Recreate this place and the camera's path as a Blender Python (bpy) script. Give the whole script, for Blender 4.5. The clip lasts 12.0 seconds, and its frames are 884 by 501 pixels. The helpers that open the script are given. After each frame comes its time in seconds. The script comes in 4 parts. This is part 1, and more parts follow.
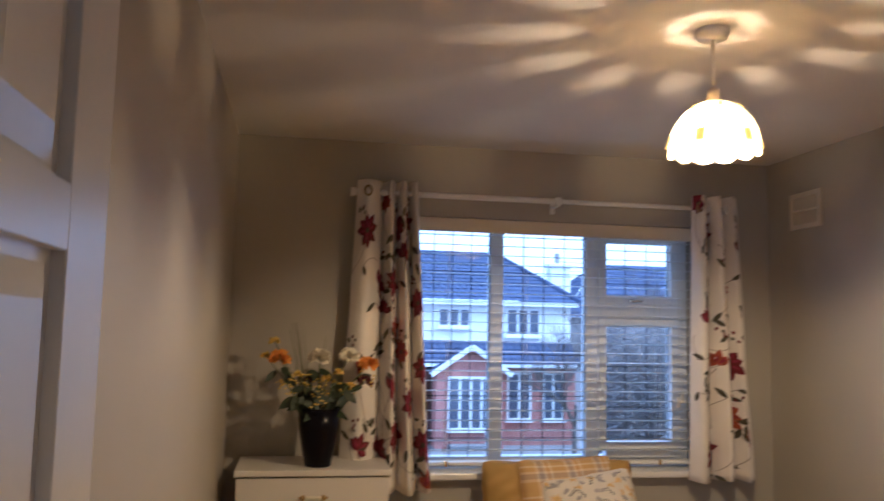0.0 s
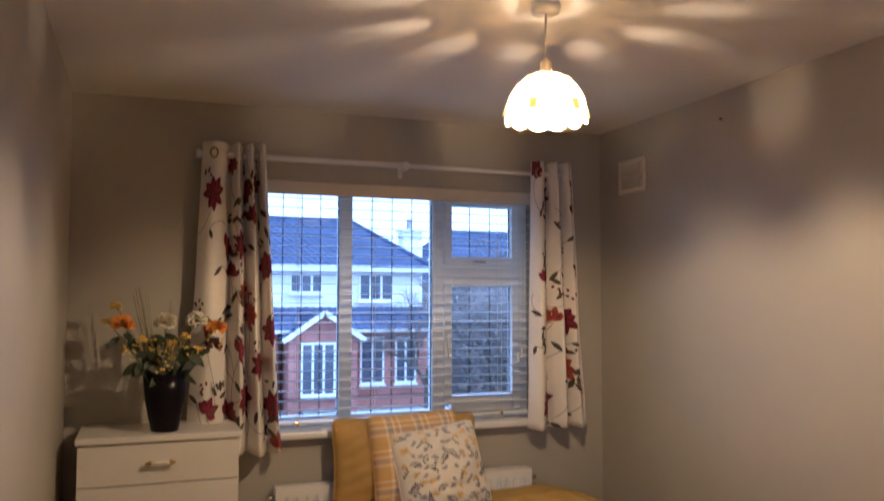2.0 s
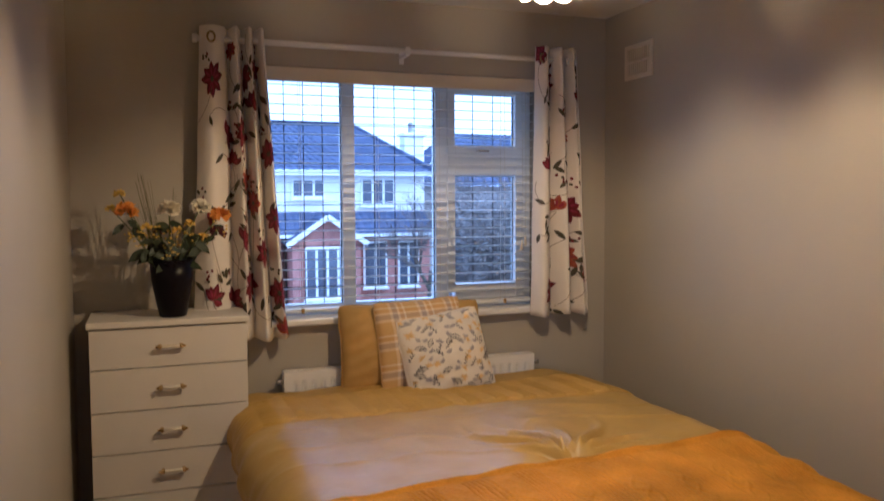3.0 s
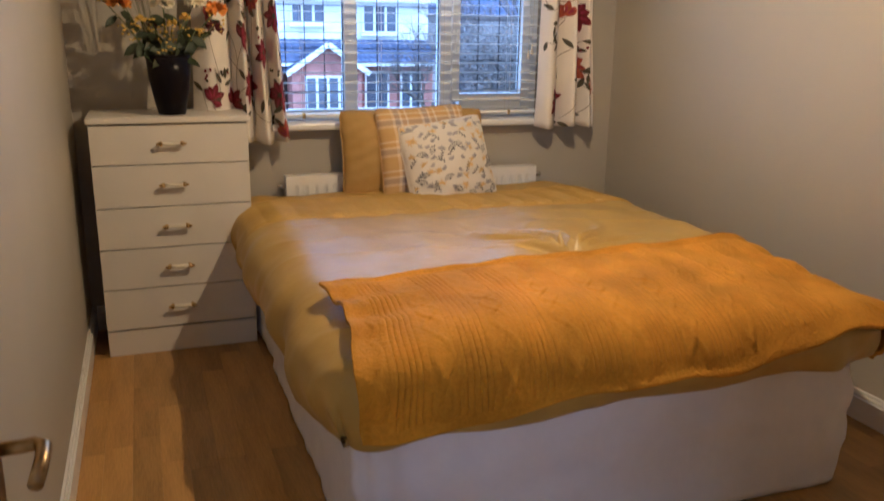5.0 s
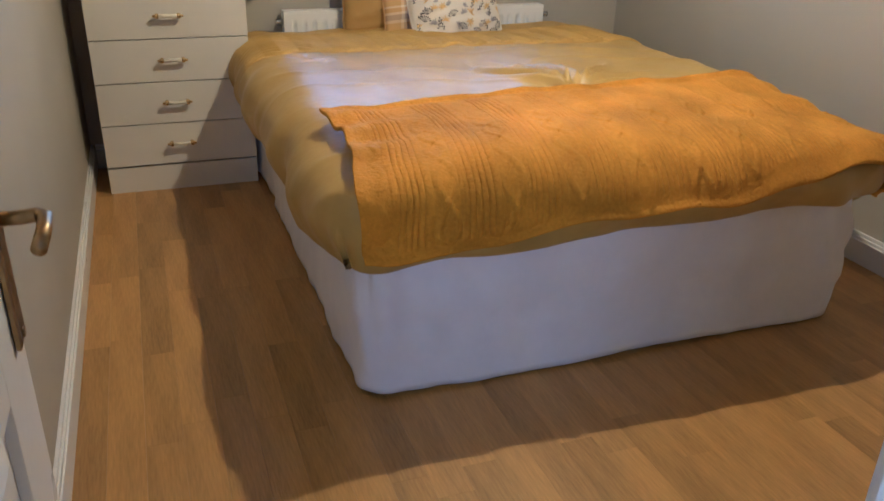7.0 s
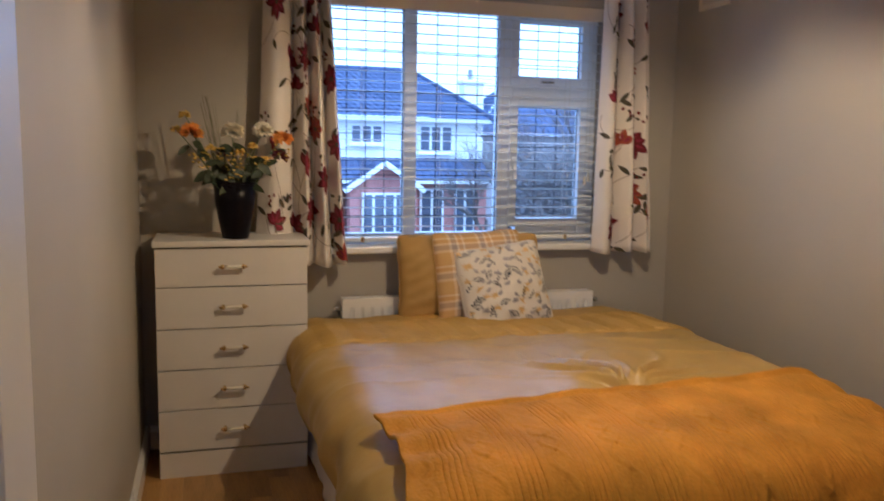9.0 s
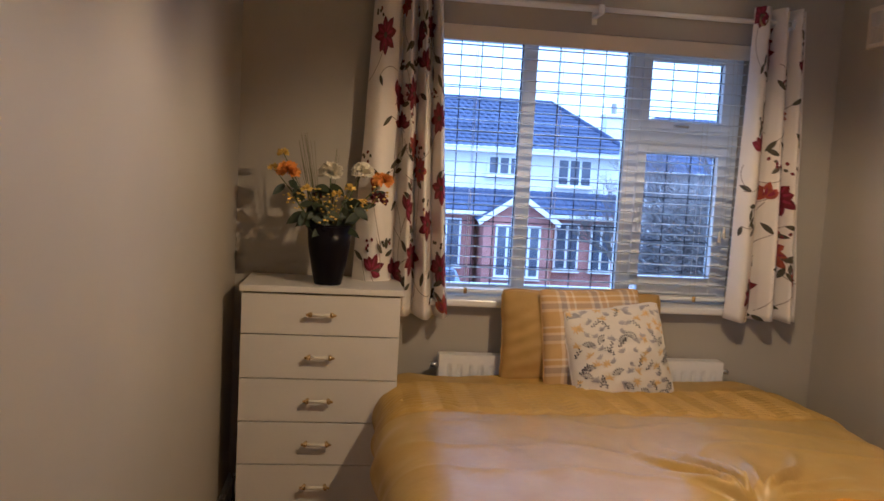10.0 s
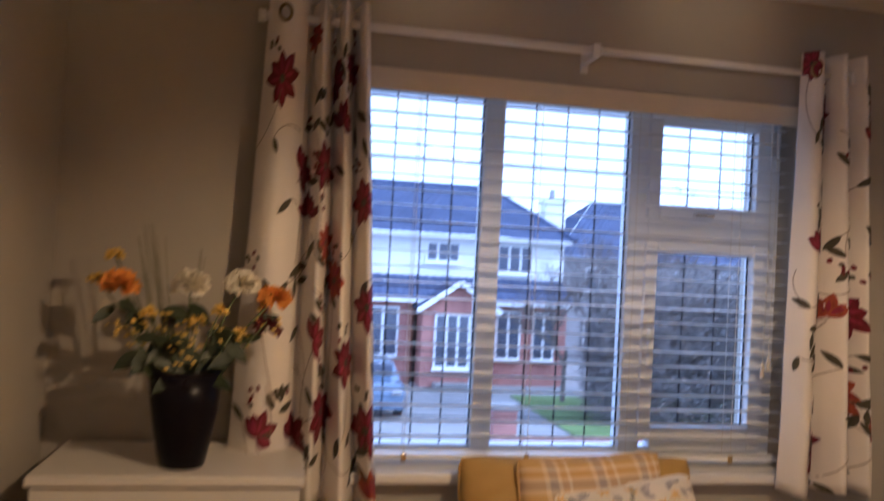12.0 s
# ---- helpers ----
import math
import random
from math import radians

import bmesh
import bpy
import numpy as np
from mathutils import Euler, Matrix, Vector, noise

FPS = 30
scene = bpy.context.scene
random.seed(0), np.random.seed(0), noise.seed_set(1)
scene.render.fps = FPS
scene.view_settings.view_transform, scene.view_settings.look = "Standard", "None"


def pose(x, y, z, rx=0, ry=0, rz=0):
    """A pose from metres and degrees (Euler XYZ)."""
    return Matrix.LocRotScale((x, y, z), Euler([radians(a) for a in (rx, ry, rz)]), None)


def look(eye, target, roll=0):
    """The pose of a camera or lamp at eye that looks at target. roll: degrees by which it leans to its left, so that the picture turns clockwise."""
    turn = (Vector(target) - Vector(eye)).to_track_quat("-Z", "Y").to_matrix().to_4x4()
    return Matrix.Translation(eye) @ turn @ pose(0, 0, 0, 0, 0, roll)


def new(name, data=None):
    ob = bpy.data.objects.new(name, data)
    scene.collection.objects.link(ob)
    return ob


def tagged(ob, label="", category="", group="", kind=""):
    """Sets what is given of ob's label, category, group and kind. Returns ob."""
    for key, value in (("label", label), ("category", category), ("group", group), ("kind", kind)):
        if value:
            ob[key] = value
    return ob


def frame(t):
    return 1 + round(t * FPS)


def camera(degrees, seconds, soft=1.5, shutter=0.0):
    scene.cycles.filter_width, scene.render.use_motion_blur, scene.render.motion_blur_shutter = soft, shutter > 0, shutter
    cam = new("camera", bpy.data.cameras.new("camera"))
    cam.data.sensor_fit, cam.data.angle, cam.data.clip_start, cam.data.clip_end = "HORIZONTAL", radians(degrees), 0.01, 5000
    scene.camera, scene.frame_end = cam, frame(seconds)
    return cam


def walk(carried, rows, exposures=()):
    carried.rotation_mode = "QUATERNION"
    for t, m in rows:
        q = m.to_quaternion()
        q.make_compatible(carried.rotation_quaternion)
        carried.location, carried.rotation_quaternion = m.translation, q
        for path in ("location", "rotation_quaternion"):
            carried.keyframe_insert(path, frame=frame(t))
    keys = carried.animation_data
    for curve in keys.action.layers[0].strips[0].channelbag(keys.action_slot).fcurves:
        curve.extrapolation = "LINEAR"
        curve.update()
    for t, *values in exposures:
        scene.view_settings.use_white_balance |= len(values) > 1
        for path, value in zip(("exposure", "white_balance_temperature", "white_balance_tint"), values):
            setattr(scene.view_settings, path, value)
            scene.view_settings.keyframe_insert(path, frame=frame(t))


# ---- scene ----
cam = camera(57.5, 12.0, shutter=0.5)
PATH = [
    (0, (0.099, -0.196, 1.577), (0.444, 1.764, 1.771), 1.2),
    (0.5, (0.074, -0.251, 1.617), (0.612, 1.661, 1.848), 1.0),
    (1, (0.094, -0.275, 1.615), (0.731, 1.603, 1.876), 0.3),
    (1.5, (0.084, -0.277, 1.586), (0.781, 1.580, 1.842), 0.1),
    (2, (0.097, -0.280, 1.555), (0.795, 1.590, 1.669), 0.1),
    (2.5, (0.068, -0.258, 1.502), (0.780, 1.611, 1.493), -0.1),
    (3, (0.095, -0.269, 1.469), (0.788, 1.604, 1.350), -0.3),
    (3.2, (0.101, -0.274, 1.474), (0.788, 1.596, 1.297), -0.1),
    (4.8, (0.091, -0.267, 1.343), (0.767, 1.556, 0.871), 0.6),
    (5, (0.091, -0.272, 1.330), (0.760, 1.541, 0.814), 0.8),
    (5.5, (0.082, -0.276, 1.283), (0.737, 1.498, 0.633), 1.2),
    (6, (0.082, -0.281, 1.246), (0.727, 1.451, 0.481), 1.5),
    (6.5, (0.084, -0.282, 1.216), (0.717, 1.417, 0.372), 1.6),
    (7, (0.085, -0.282, 1.240), (0.718, 1.420, 0.403), 1.5),
    (7.5, (0.073, -0.288, 1.312), (0.720, 1.483, 0.645), 1.2),
    (7.7, (0.072, -0.297, 1.331), (0.721, 1.499, 0.737), 1.2),
    (9.3, (0.093, -0.193, 1.404), (0.567, 1.739, 1.199), 2.1),
    (9.5, (0.151, -0.127, 1.432), (0.521, 1.829, 1.234), 2.5),
    (10, (0.279, 0.047, 1.445), (0.509, 2.025, 1.266), 3.1),
    (10.5, (0.309, 0.306, 1.438), (0.505, 2.290, 1.268), 3.4),
    (11, (0.358, 0.610, 1.433), (0.584, 2.590, 1.265), 3.8),
    (11.5, (0.421, 0.907, 1.473), (0.659, 2.887, 1.318), 3.9),
    (12, (0.434, 1.180, 1.527), (0.806, 3.145, 1.565), 3.0),
]
EXPOSURES = [(0, 1.18, 4750, 16), (1.0, 1.24, 4800, 18), (3.2, 1.22, 4750, 17), (4.8, 1.52, 4750, 14), (6.2, 1.95, 4350, 10), (7.0, 1.95, 4050, 7), (7.7, 2.0, 3750, 7), (9.3, 1.25, 4700, 16), (10.5, 1.27, 4750, 18), (11.0, 1.25, 4850, 20), (11.5, 1.05, 4850, 22), (12, 1.1, 5050, 23)]
walk(cam, [(t, look(eye, target, roll)) for t, eye, target, roll in PATH], EXPOSURES)

# ---- world and light ----
world = bpy.data.worlds.new("world")
scene.world = world
world.use_nodes = True
wn, wl = world.node_tree.nodes, world.node_tree.links
sky = wn.new("ShaderNodeTexSky")
sky.sky_type, sky.sun_disc = "NISHITA", False
sky.sun_elevation, sky.sun_rotation = radians(38), radians(110)
sky.dust_density, sky.air_density = 2.0, 1.0
cloud = wn.new("ShaderNodeMix")          # thin white overcast over the blue
cloud.data_type, cloud.inputs[0].default_value, cloud.inputs[7].default_value = "RGBA", 0.7, (7.2, 8.8, 12.0, 1)
wl.new(sky.outputs[0], cloud.inputs[6])
wl.new(cloud.outputs[2], wn["Background"].inputs[0])
wn["Background"].inputs[1].default_value = 0.15
sun = new("sun", bpy.data.lights.new("sun", "SUN"))
sun.data.energy, sun.data.angle, sun.data.color = 2.6, radians(30), (0.76, 0.88, 1)
sun.matrix_world = look((14.8, -5.4, 12.3), (0, 0, 0))
BULB = (1.242, 1.882, 2.119)
bulb_lamp = new("bulb_light", bpy.data.lights.new("bulb_light", "POINT"))
bulb_lamp.data.energy, bulb_lamp.data.color, bulb_lamp.data.shadow_soft_size = 27, (1.0, 0.64, 0.27), 0.017
bulb_lamp.location = BULB
winl = new("window_daylight", bpy.data.lights.new("window_daylight", "AREA"))
winl.data.shape, winl.data.size, winl.data.size_y = "RECTANGLE", 1.35, 1.1
winl.data.energy, winl.data.color = 1.2, (0.55, 0.75, 1.0)
# added fill from the unseen landing, for the bed foot and east wall
lndl = new("landing_fill", bpy.data.lights.new("landing_fill", "AREA"))
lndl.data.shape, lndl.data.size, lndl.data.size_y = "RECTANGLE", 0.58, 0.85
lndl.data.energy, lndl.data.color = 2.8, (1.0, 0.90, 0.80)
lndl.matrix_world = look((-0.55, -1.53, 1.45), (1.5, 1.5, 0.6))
winl.matrix_world = look((1.33, 3.612, 1.52), (1.33, 0, 1.2))


# ---- materials ----
def mat(name, color, rough=0.6, metal=0.0, var=0.12, scale=6.0, bump=0.05, bscale=60.0, coat=0.0, trans=0.0, sheen=0.0, spread=0.0, stretch=(1, 1, 1), emit=0.0, spec=0.5, grain=0.35):
    """A surface with colour variation at two scales and fine relief."""
    m = bpy.data.materials.new(name)
    m.use_nodes = True
    n, l = m.node_tree.nodes, m.node_tree.links
    b = n["Principled BSDF"]
    tc, mp = n.new("ShaderNodeTexCoord"), n.new("ShaderNodeMapping")
    mp.inputs["Scale"].default_value = stretch
    l.new(tc.outputs["Object"], mp.inputs[0])
    big, fine = n.new("ShaderNodeTexNoise"), n.new("ShaderNodeTexNoise")
    big.inputs["Scale"].default_value, big.inputs["Detail"].default_value = scale, 4
    fine.inputs["Scale"].default_value, fine.inputs["Detail"].default_value = bscale, 5
    l.new(mp.outputs[0], big.inputs["Vector"]), l.new(mp.outputs[0], fine.inputs["Vector"])
    add = n.new("ShaderNodeMath")
    add.operation = "MULTIPLY_ADD"
    add.inputs[1].default_value = grain
    l.new(fine.outputs["Fac"], add.inputs[0]), l.new(big.outputs["Fac"], add.inputs[2])
    src = add.outputs[0]
    if spread:
        oi, ad = n.new("ShaderNodeObjectInfo"), n.new("ShaderNodeMath")
        ad.operation, ad.inputs[1].default_value = "MULTIPLY_ADD", spread
        l.new(oi.outputs["Random"], ad.inputs[0]), l.new(src, ad.inputs[2])
        src = ad.outputs[0]
    rg = n.new("ShaderNodeMapRange")
    rg.inputs[1].default_value, rg.inputs[2].default_value = 0.4, 0.6 + grain + spread
    rg.inputs[3].default_value, rg.inputs[4].default_value = 1 + var, 1 - var
    l.new(src, rg.inputs[0])
    mul = n.new("ShaderNodeVectorMath")
    mul.operation, mul.inputs[0].default_value = "SCALE", color[:3]
    l.new(rg.outputs[0], mul.inputs["Scale"])
    l.new(mul.outputs[0], b.inputs["Base Color"])
    rr = n.new("ShaderNodeMapRange")
    rr.inputs[3].default_value, rr.inputs[4].default_value = max(0.02, rough - 0.07), min(1, rough + 0.07)
    l.new(big.outputs["Fac"], rr.inputs[0]), l.new(rr.outputs[0], b.inputs["Roughness"])
    b.inputs["Metallic"].default_value = metal
    b.inputs["Specular IOR Level"].default_value = spec
    b.inputs["Coat Weight"].default_value = coat
    b.inputs["Transmission Weight"].default_value = trans
    b.inputs["Sheen Weight"].default_value = sheen
    b.inputs["Sheen Tint"].default_value = tuple((c / max(color)) ** 0.6 for c in color[:3]) + (1,)
    if emit:
        l.new(mul.outputs[0], b.inputs["Emission Color"])
        b.inputs["Emission Strength"].default_value = emit
    if bump:
        bp = n.new("ShaderNodeBump")
        bp.inputs["Strength"].default_value, bp.inputs["Distance"].default_value = bump, 0.01
        l.new(fine.outputs["Fac"], bp.inputs["Height"]), l.new(bp.outputs[0], b.inputs["Normal"])
    return m


WALL = mat("grey_wall_paint", (0.42, 0.382, 0.31), 0.55, var=0.03, scale=2, bump=0.06, bscale=220)
CEIL = mat("white_ceiling_paint", (0.74, 0.72, 0.70), 0.8, var=0.03, scale=2, bump=0.08, bscale=150)
GLOSS = mat("white_gloss_paint", (0.78, 0.76, 0.72), 0.3, var=0.03, bump=0.02, bscale=90)
PVC = mat("white_window_plastic", (0.80, 0.82, 0.84), 0.3, var=0.02, bump=0.0)
SLAT = mat("white_blind_slat", (0.80, 0.80, 0.78), 0.4, var=0.03, bump=0.02)
CREAM = mat("cream_plastic", (0.70, 0.62, 0.48), 0.45, var=0.04, bump=0.02)
LEAD = mat("lead_strip", (0.03, 0.03, 0.035), 0.5, 0.4, bump=0.02)
CORD = mat("blind_cord", (0.7, 0.68, 0.62), 0.8)
WOOD = mat("oak_laminate", (0.39, 0.215, 0.050), 0.36, var=0.6, scale=3.2, bump=0.08, bscale=26, spread=0.5, stretch=(7, 0.7, 1), grain=0.8)
SUBF = mat("dark_floor_joint", (0.17, 0.095, 0.045), 0.7)
CHEST = mat("white_melamine", (0.72, 0.68, 0.61), 0.38, var=0.03, bump=0.02, bscale=120)
DARK = mat("gap_shade_and_dark_metal", (0.03, 0.028, 0.025), 0.8)
BRASS = mat("polished_brass", (0.75, 0.55, 0.25), 0.25, 1.0, bump=0.02)
ABRASS = mat("antique_brass", (0.32, 0.23, 0.11), 0.32, 1.0, var=0.35, scale=30, bump=0.08)
IVORY = mat("ivory_handle", (0.8, 0.74, 0.6), 0.3, bump=0.0)
GOLDS = mat("gold_pintuck_satin", (0.44, 0.275, 0.045), 0.5, var=0.14, scale=8, bump=0.3, bscale=60, sheen=0.05)
SATIN = mat("ochre_satin", (0.44, 0.285, 0.055), 0.42, var=0.12, scale=5, bump=0.15, bscale=26, sheen=0.06, spec=0.55)
THROW = mat("mustard_plush", (0.53, 0.236, 0.003), 0.75, var=0.36, scale=5, bump=0.5, bscale=110, sheen=0.25, spec=0.2)
SHEET = mat("white_cotton", (0.76, 0.74, 0.75), 0.8, var=0.05, scale=4, bump=0.12, bscale=40, sheen=0.1)
GOLDP = mat("gold_pillow_cotton", (0.45, 0.275, 0.06), 0.7, var=0.10, bump=0.15, bscale=30)
CURT = mat("ivory_curtain_cotton", (0.80, 0.74, 0.66), 0.8, var=0.05, bump=0.12, bscale=300)
PLUM = mat("plum_print", (0.26, 0.022, 0.05), 0.8, var=0.3, scale=40)
RED = mat("crimson_print", (0.15, 0.010, 0.018), 0.8, var=0.4, scale=40)
RUST = mat("rust_print", (0.34, 0.07, 0.03), 0.8, var=0.35, scale=40)
OLIVE = mat("olive_print", (0.075, 0.065, 0.04), 0.8, var=0.35, scale=40)
STEMP = mat("brown_stem_print", (0.22, 0.15, 0.10), 0.8)
GREYP = mat("grey_print", (0.42, 0.39, 0.39), 0.8, var=0.35, scale=40)
CHARP = mat("charcoal_print", (0.06, 0.06, 0.075), 0.8)
YELP = mat("yellow_print", (0.72, 0.50, 0.20), 0.8, var=0.25, scale=40)
CUSH = mat("white_cushion_plush", (0.78, 0.72, 0.62), 0.85, var=0.05, bump=0.2, bscale=150, sheen=0.3)
BLACK = mat("black_glazed_vase", (0.006, 0.005, 0.008), 0.3, var=0.2, bump=0.0, spec=0.12)
LEAF = mat("dark_green_leaf", (0.030, 0.042, 0.017), 0.5, var=0.4, scale=30)
STEM = mat("green_stem", (0.10, 0.13, 0.05), 0.6, var=0.2)
GRASSB = mat("olive_grass_blade", (0.10, 0.10, 0.045), 0.6, var=0.3)
CREAMF = mat("cream_petal", (0.82, 0.76, 0.60), 0.7, var=0.08, scale=40)
ORANGE = mat("orange_petal", (0.80, 0.33, 0.03), 0.7, var=0.2, scale=40)
YELLOW = mat("yellow_petal", (0.72, 0.50, 0.08), 0.7, var=0.2, scale=40)
MAROON = mat("maroon_petal", (0.10, 0.012, 0.02), 0.6, var=0.3, scale=40)
RADM = mat("white_radiator_enamel", (0.80, 0.78, 0.74), 0.3, var=0.02, bump=0.0)
CHROME = mat("chrome", (0.7, 0.7, 0.7), 0.15, 1.0, bump=0.0)


def shade_material():
    m = bpy.data.materials.new("lit_opal_glass")
    m.use_nodes = True
    n, l = m.node_tree.nodes, m.node_tree.links
    b = n["Principled BSDF"]
    b.inputs["Base Color"].default_value = (0.9, 0.75, 0.45, 1)
    b.inputs["Roughness"].default_value = 0.2
    b.inputs["Emission Color"].default_value = (1.0, 0.74, 0.36, 1)
    b.inputs["Emission Strength"].default_value = 0.12
    tr, mx = n.new("ShaderNodeBsdfTranslucent"), n.new("ShaderNodeMixShader")
    tr.inputs[0].default_value = (0.9, 0.72, 0.42, 1)
    mx.inputs[0].default_value = 0.15
    l.new(b.outputs[0], mx.inputs[1]), l.new(tr.outputs[0], mx.inputs[2])
    l.new(mx.outputs[0], n["Material Output"].inputs[0])
    return m


SHADE = shade_material()
AMBER = mat("amber_glass_piece", (0.85, 0.52, 0.08), 0.25, bump=0.0, emit=0.6)


def glass_material():
    m = bpy.data.materials.new("window_glass")
    m.use_nodes = True
    n, l = m.node_tree.nodes, m.node_tree.links
    n.remove(n["Principled BSDF"])
    t, g, x, f = (n.new("ShaderNodeBsdfTransparent"), n.new("ShaderNodeBsdfGlossy"), n.new("ShaderNodeMixShader"), n.new("ShaderNodeFresnel"))
    t.inputs[0].default_value = (0.93, 0.96, 0.97, 1)
    g.inputs["Roughness"].default_value = 0.02
    f.inputs[0].default_value = 1.45
    l.new(f.outputs[0], x.inputs[0]), l.new(t.outputs[0], x.inputs[1]), l.new(g.outputs[0], x.inputs[2])
    l.new(x.outputs[0], n["Material Output"].inputs[0])
    return m


GLASS = glass_material()


def plaid_material():
    """Checked cotton: ochre, grey and cream bands both ways."""
    m = mat("plaid_cotton", (0.70, 0.45, 0.17), 0.8, bump=0.15, bscale=90)
    n, l = m.node_tree.nodes, m.node_tree.links
    b = n["Principled BSDF"]
    uv, sep = n.new("ShaderNodeUVMap"), n.new("ShaderNodeSeparateXYZ")
    l.new(uv.outputs[0], sep.inputs[0])
    cols = []
    for k in (0, 1):
        sc, fr, ramp = n.new("ShaderNodeMath"), n.new("ShaderNodeMath"), n.new("ShaderNodeValToRGB")
        sc.operation, sc.inputs[1].default_value, fr.operation = "MULTIPLY", 3.2, "FRACT"
        l.new(sep.outputs[k], sc.inputs[0]), l.new(sc.outputs[0], fr.inputs[0]), l.new(fr.outputs[0], ramp.inputs[0])
        cr = ramp.color_ramp
        cr.interpolation = "CONSTANT"
        cr.elements[0].color, cr.elements[1].position, cr.elements[1].color = (0.60, 0.38, 0.13, 1), 0.45, (0.75, 0.62, 0.42, 1)
        for p, c in ((0.55, (0.36, 0.30, 0.28, 1)), (0.72, (0.78, 0.66, 0.48, 1)), (0.80, (0.60, 0.36, 0.13, 1)), (0.93, (0.8, 0.7, 0.5, 1))):
            cr.elements.new(p).color = c
        cols.append(ramp.outputs[0])
    mx = n.new("ShaderNodeMix")
    mx.data_type, mx.inputs[0].default_value = "RGBA", 0.5
    l.new(cols[0], mx.inputs[6]), l.new(cols[1], mx.inputs[7]), l.new(mx.outputs[2], b.inputs["Base Color"])
    return m


PLAID = plaid_material()
# outdoors
RENDERW = mat("white_render", (0.78, 0.77, 0.73), 0.85, var=0.08, scale=1, bump=0.05)
GREYW = mat("grey_render", (0.27, 0.26, 0.26), 0.85, var=0.1, scale=1, bump=0.05)
BRICK = mat("red_brick", (0.38, 0.17, 0.135), 0.85, var=0.2, scale=3, bump=0.1, bscale=30)
TILE = mat("slate_roof_tile", (0.075, 0.090, 0.145), 0.9, var=0.3, scale=2, bump=0.1, spread=0.2, spec=0.15)
TRIM = mat("white_fascia", (0.8, 0.8, 0.78), 0.5, var=0.03)
DGLASS = mat("dark_house_glass", (0.09, 0.10, 0.13), 0.08, var=0.2, bump=0.0)
TARMAC = mat("asphalt", (0.055, 0.055, 0.06), 0.9, var=0.2, scale=1.5, bump=0.1)
LAWN = mat("winter_lawn", (0.10, 0.15, 0.04), 0.95, var=0.35, scale=0.8, bump=0.3, bscale=12)
PAVE = mat("grey_paving", (0.22, 0.21, 0.20), 0.9, var=0.15, scale=1, bump=0.1)
BARK = mat("bare_branch_bark", (0.15, 0.125, 0.11), 0.9, var=0.25, scale=3)
HEDGE = mat("hedge_twigs", (0.15, 0.135, 0.125), 0.9, var=0.4, scale=3)
CARP = mat("blue_grey_car_paint", (0.10, 0.14, 0.2), 0.25, bump=0.0, coat=0.6)
RUBBER = mat("tyre_rubber", (0.02, 0.02, 0.02), 0.8)

# ---- helpers of this scene ----
BASE = {}


def thing(name, loc, label, category, group="", kind=""):
    ob = new(name)
    ob.location = loc
    ob.empty_display_size = 0.1
    BASE[ob] = Vector(loc)
    return tagged(ob, label, category, group, kind)


def finish(name, bm, material, smooth=True):
    bmesh.ops.recalc_face_normals(bm, faces=bm.faces)
    me = bpy.data.meshes.new(name)
    bm.to_mesh(me)
    bm.free()
    me.materials.append(material)
    me.polygons.foreach_set("use_smooth", [smooth] * len(me.polygons))
    return me


def part(name, bm, material, parent, label="", smooth=False):
    """One mesh, modelled at its place in the world, as a part of a thing or of a part."""
    base = BASE[parent]
    bmesh.ops.translate(bm, verts=bm.verts, vec=-base)
    ob = new(name, finish(name, bm, material, smooth))
    ob.parent = parent
    BASE[ob] = base
    return tagged(ob, label)


def solo(name, bm, material, label="", category="", kind="", group="", smooth=False):
    """A thing that is one mesh."""
    ob = new(name, finish(name, bm, material, smooth))
    BASE[ob] = Vector((0, 0, 0))
    return tagged(ob, label, category, group, kind)


def box(x0, x1, y0, y1, z0, z1, bevel=0.0, bm=None, m=None):
    own = bmesh.new()
    bmesh.ops.create_cube(own, size=1)
    for v in own.verts:
        v.co = Vector((x0 + (v.co.x + 0.5) * (x1 - x0), y0 + (v.co.y + 0.5) * (y1 - y0), z0 + (v.co.z + 0.5) * (z1 - z0)))
    if bevel:
        bmesh.ops.bevel(own, geom=own.edges[:], offset=bevel, segments=2, affect="EDGES", profile=0.5)
    if m is not None:
        bmesh.ops.transform(own, matrix=m, verts=own.verts)
    return own if bm is None else merge(bm, own)


def merge(bm, other):
    me = bpy.data.meshes.new("tmp")
    other.to_mesh(me)
    other.free()
    bm.from_mesh(me)
    bpy.data.meshes.remove(me)
    return bm


def tube(points, radius, sides=8, bm=None, taper=1.0):
    """A round bar along points."""
    bm = bm or bmesh.new()
    pts = [Vector(p) for p in points]
    rings = []
    for i, p in enumerate(pts):
        d = (pts[min(i + 1, len(pts) - 1)] - pts[max(i - 1, 0)]).normalized()
        a = d.orthogonal().normalized() if not rings else (last - d * last.dot(d)).normalized()
        last = a
        b = d.cross(a)
        r = radius * (1 + (taper - 1) * i / max(1, len(pts) - 1))
        rings.append([bm.verts.new(p + r * (math.cos(2 * math.pi * k / sides) * a + math.sin(2 * math.pi * k / sides) * b)) for k in range(sides)])
    for r0, r1 in zip(rings, rings[1:]):
        for k in range(sides):
            bm.faces.new((r0[k], r0[(k + 1) % sides], r1[(k + 1) % sides], r1[k]))
    bm.faces.new(rings[0][::-1]), bm.faces.new(rings[-1])
    return bm


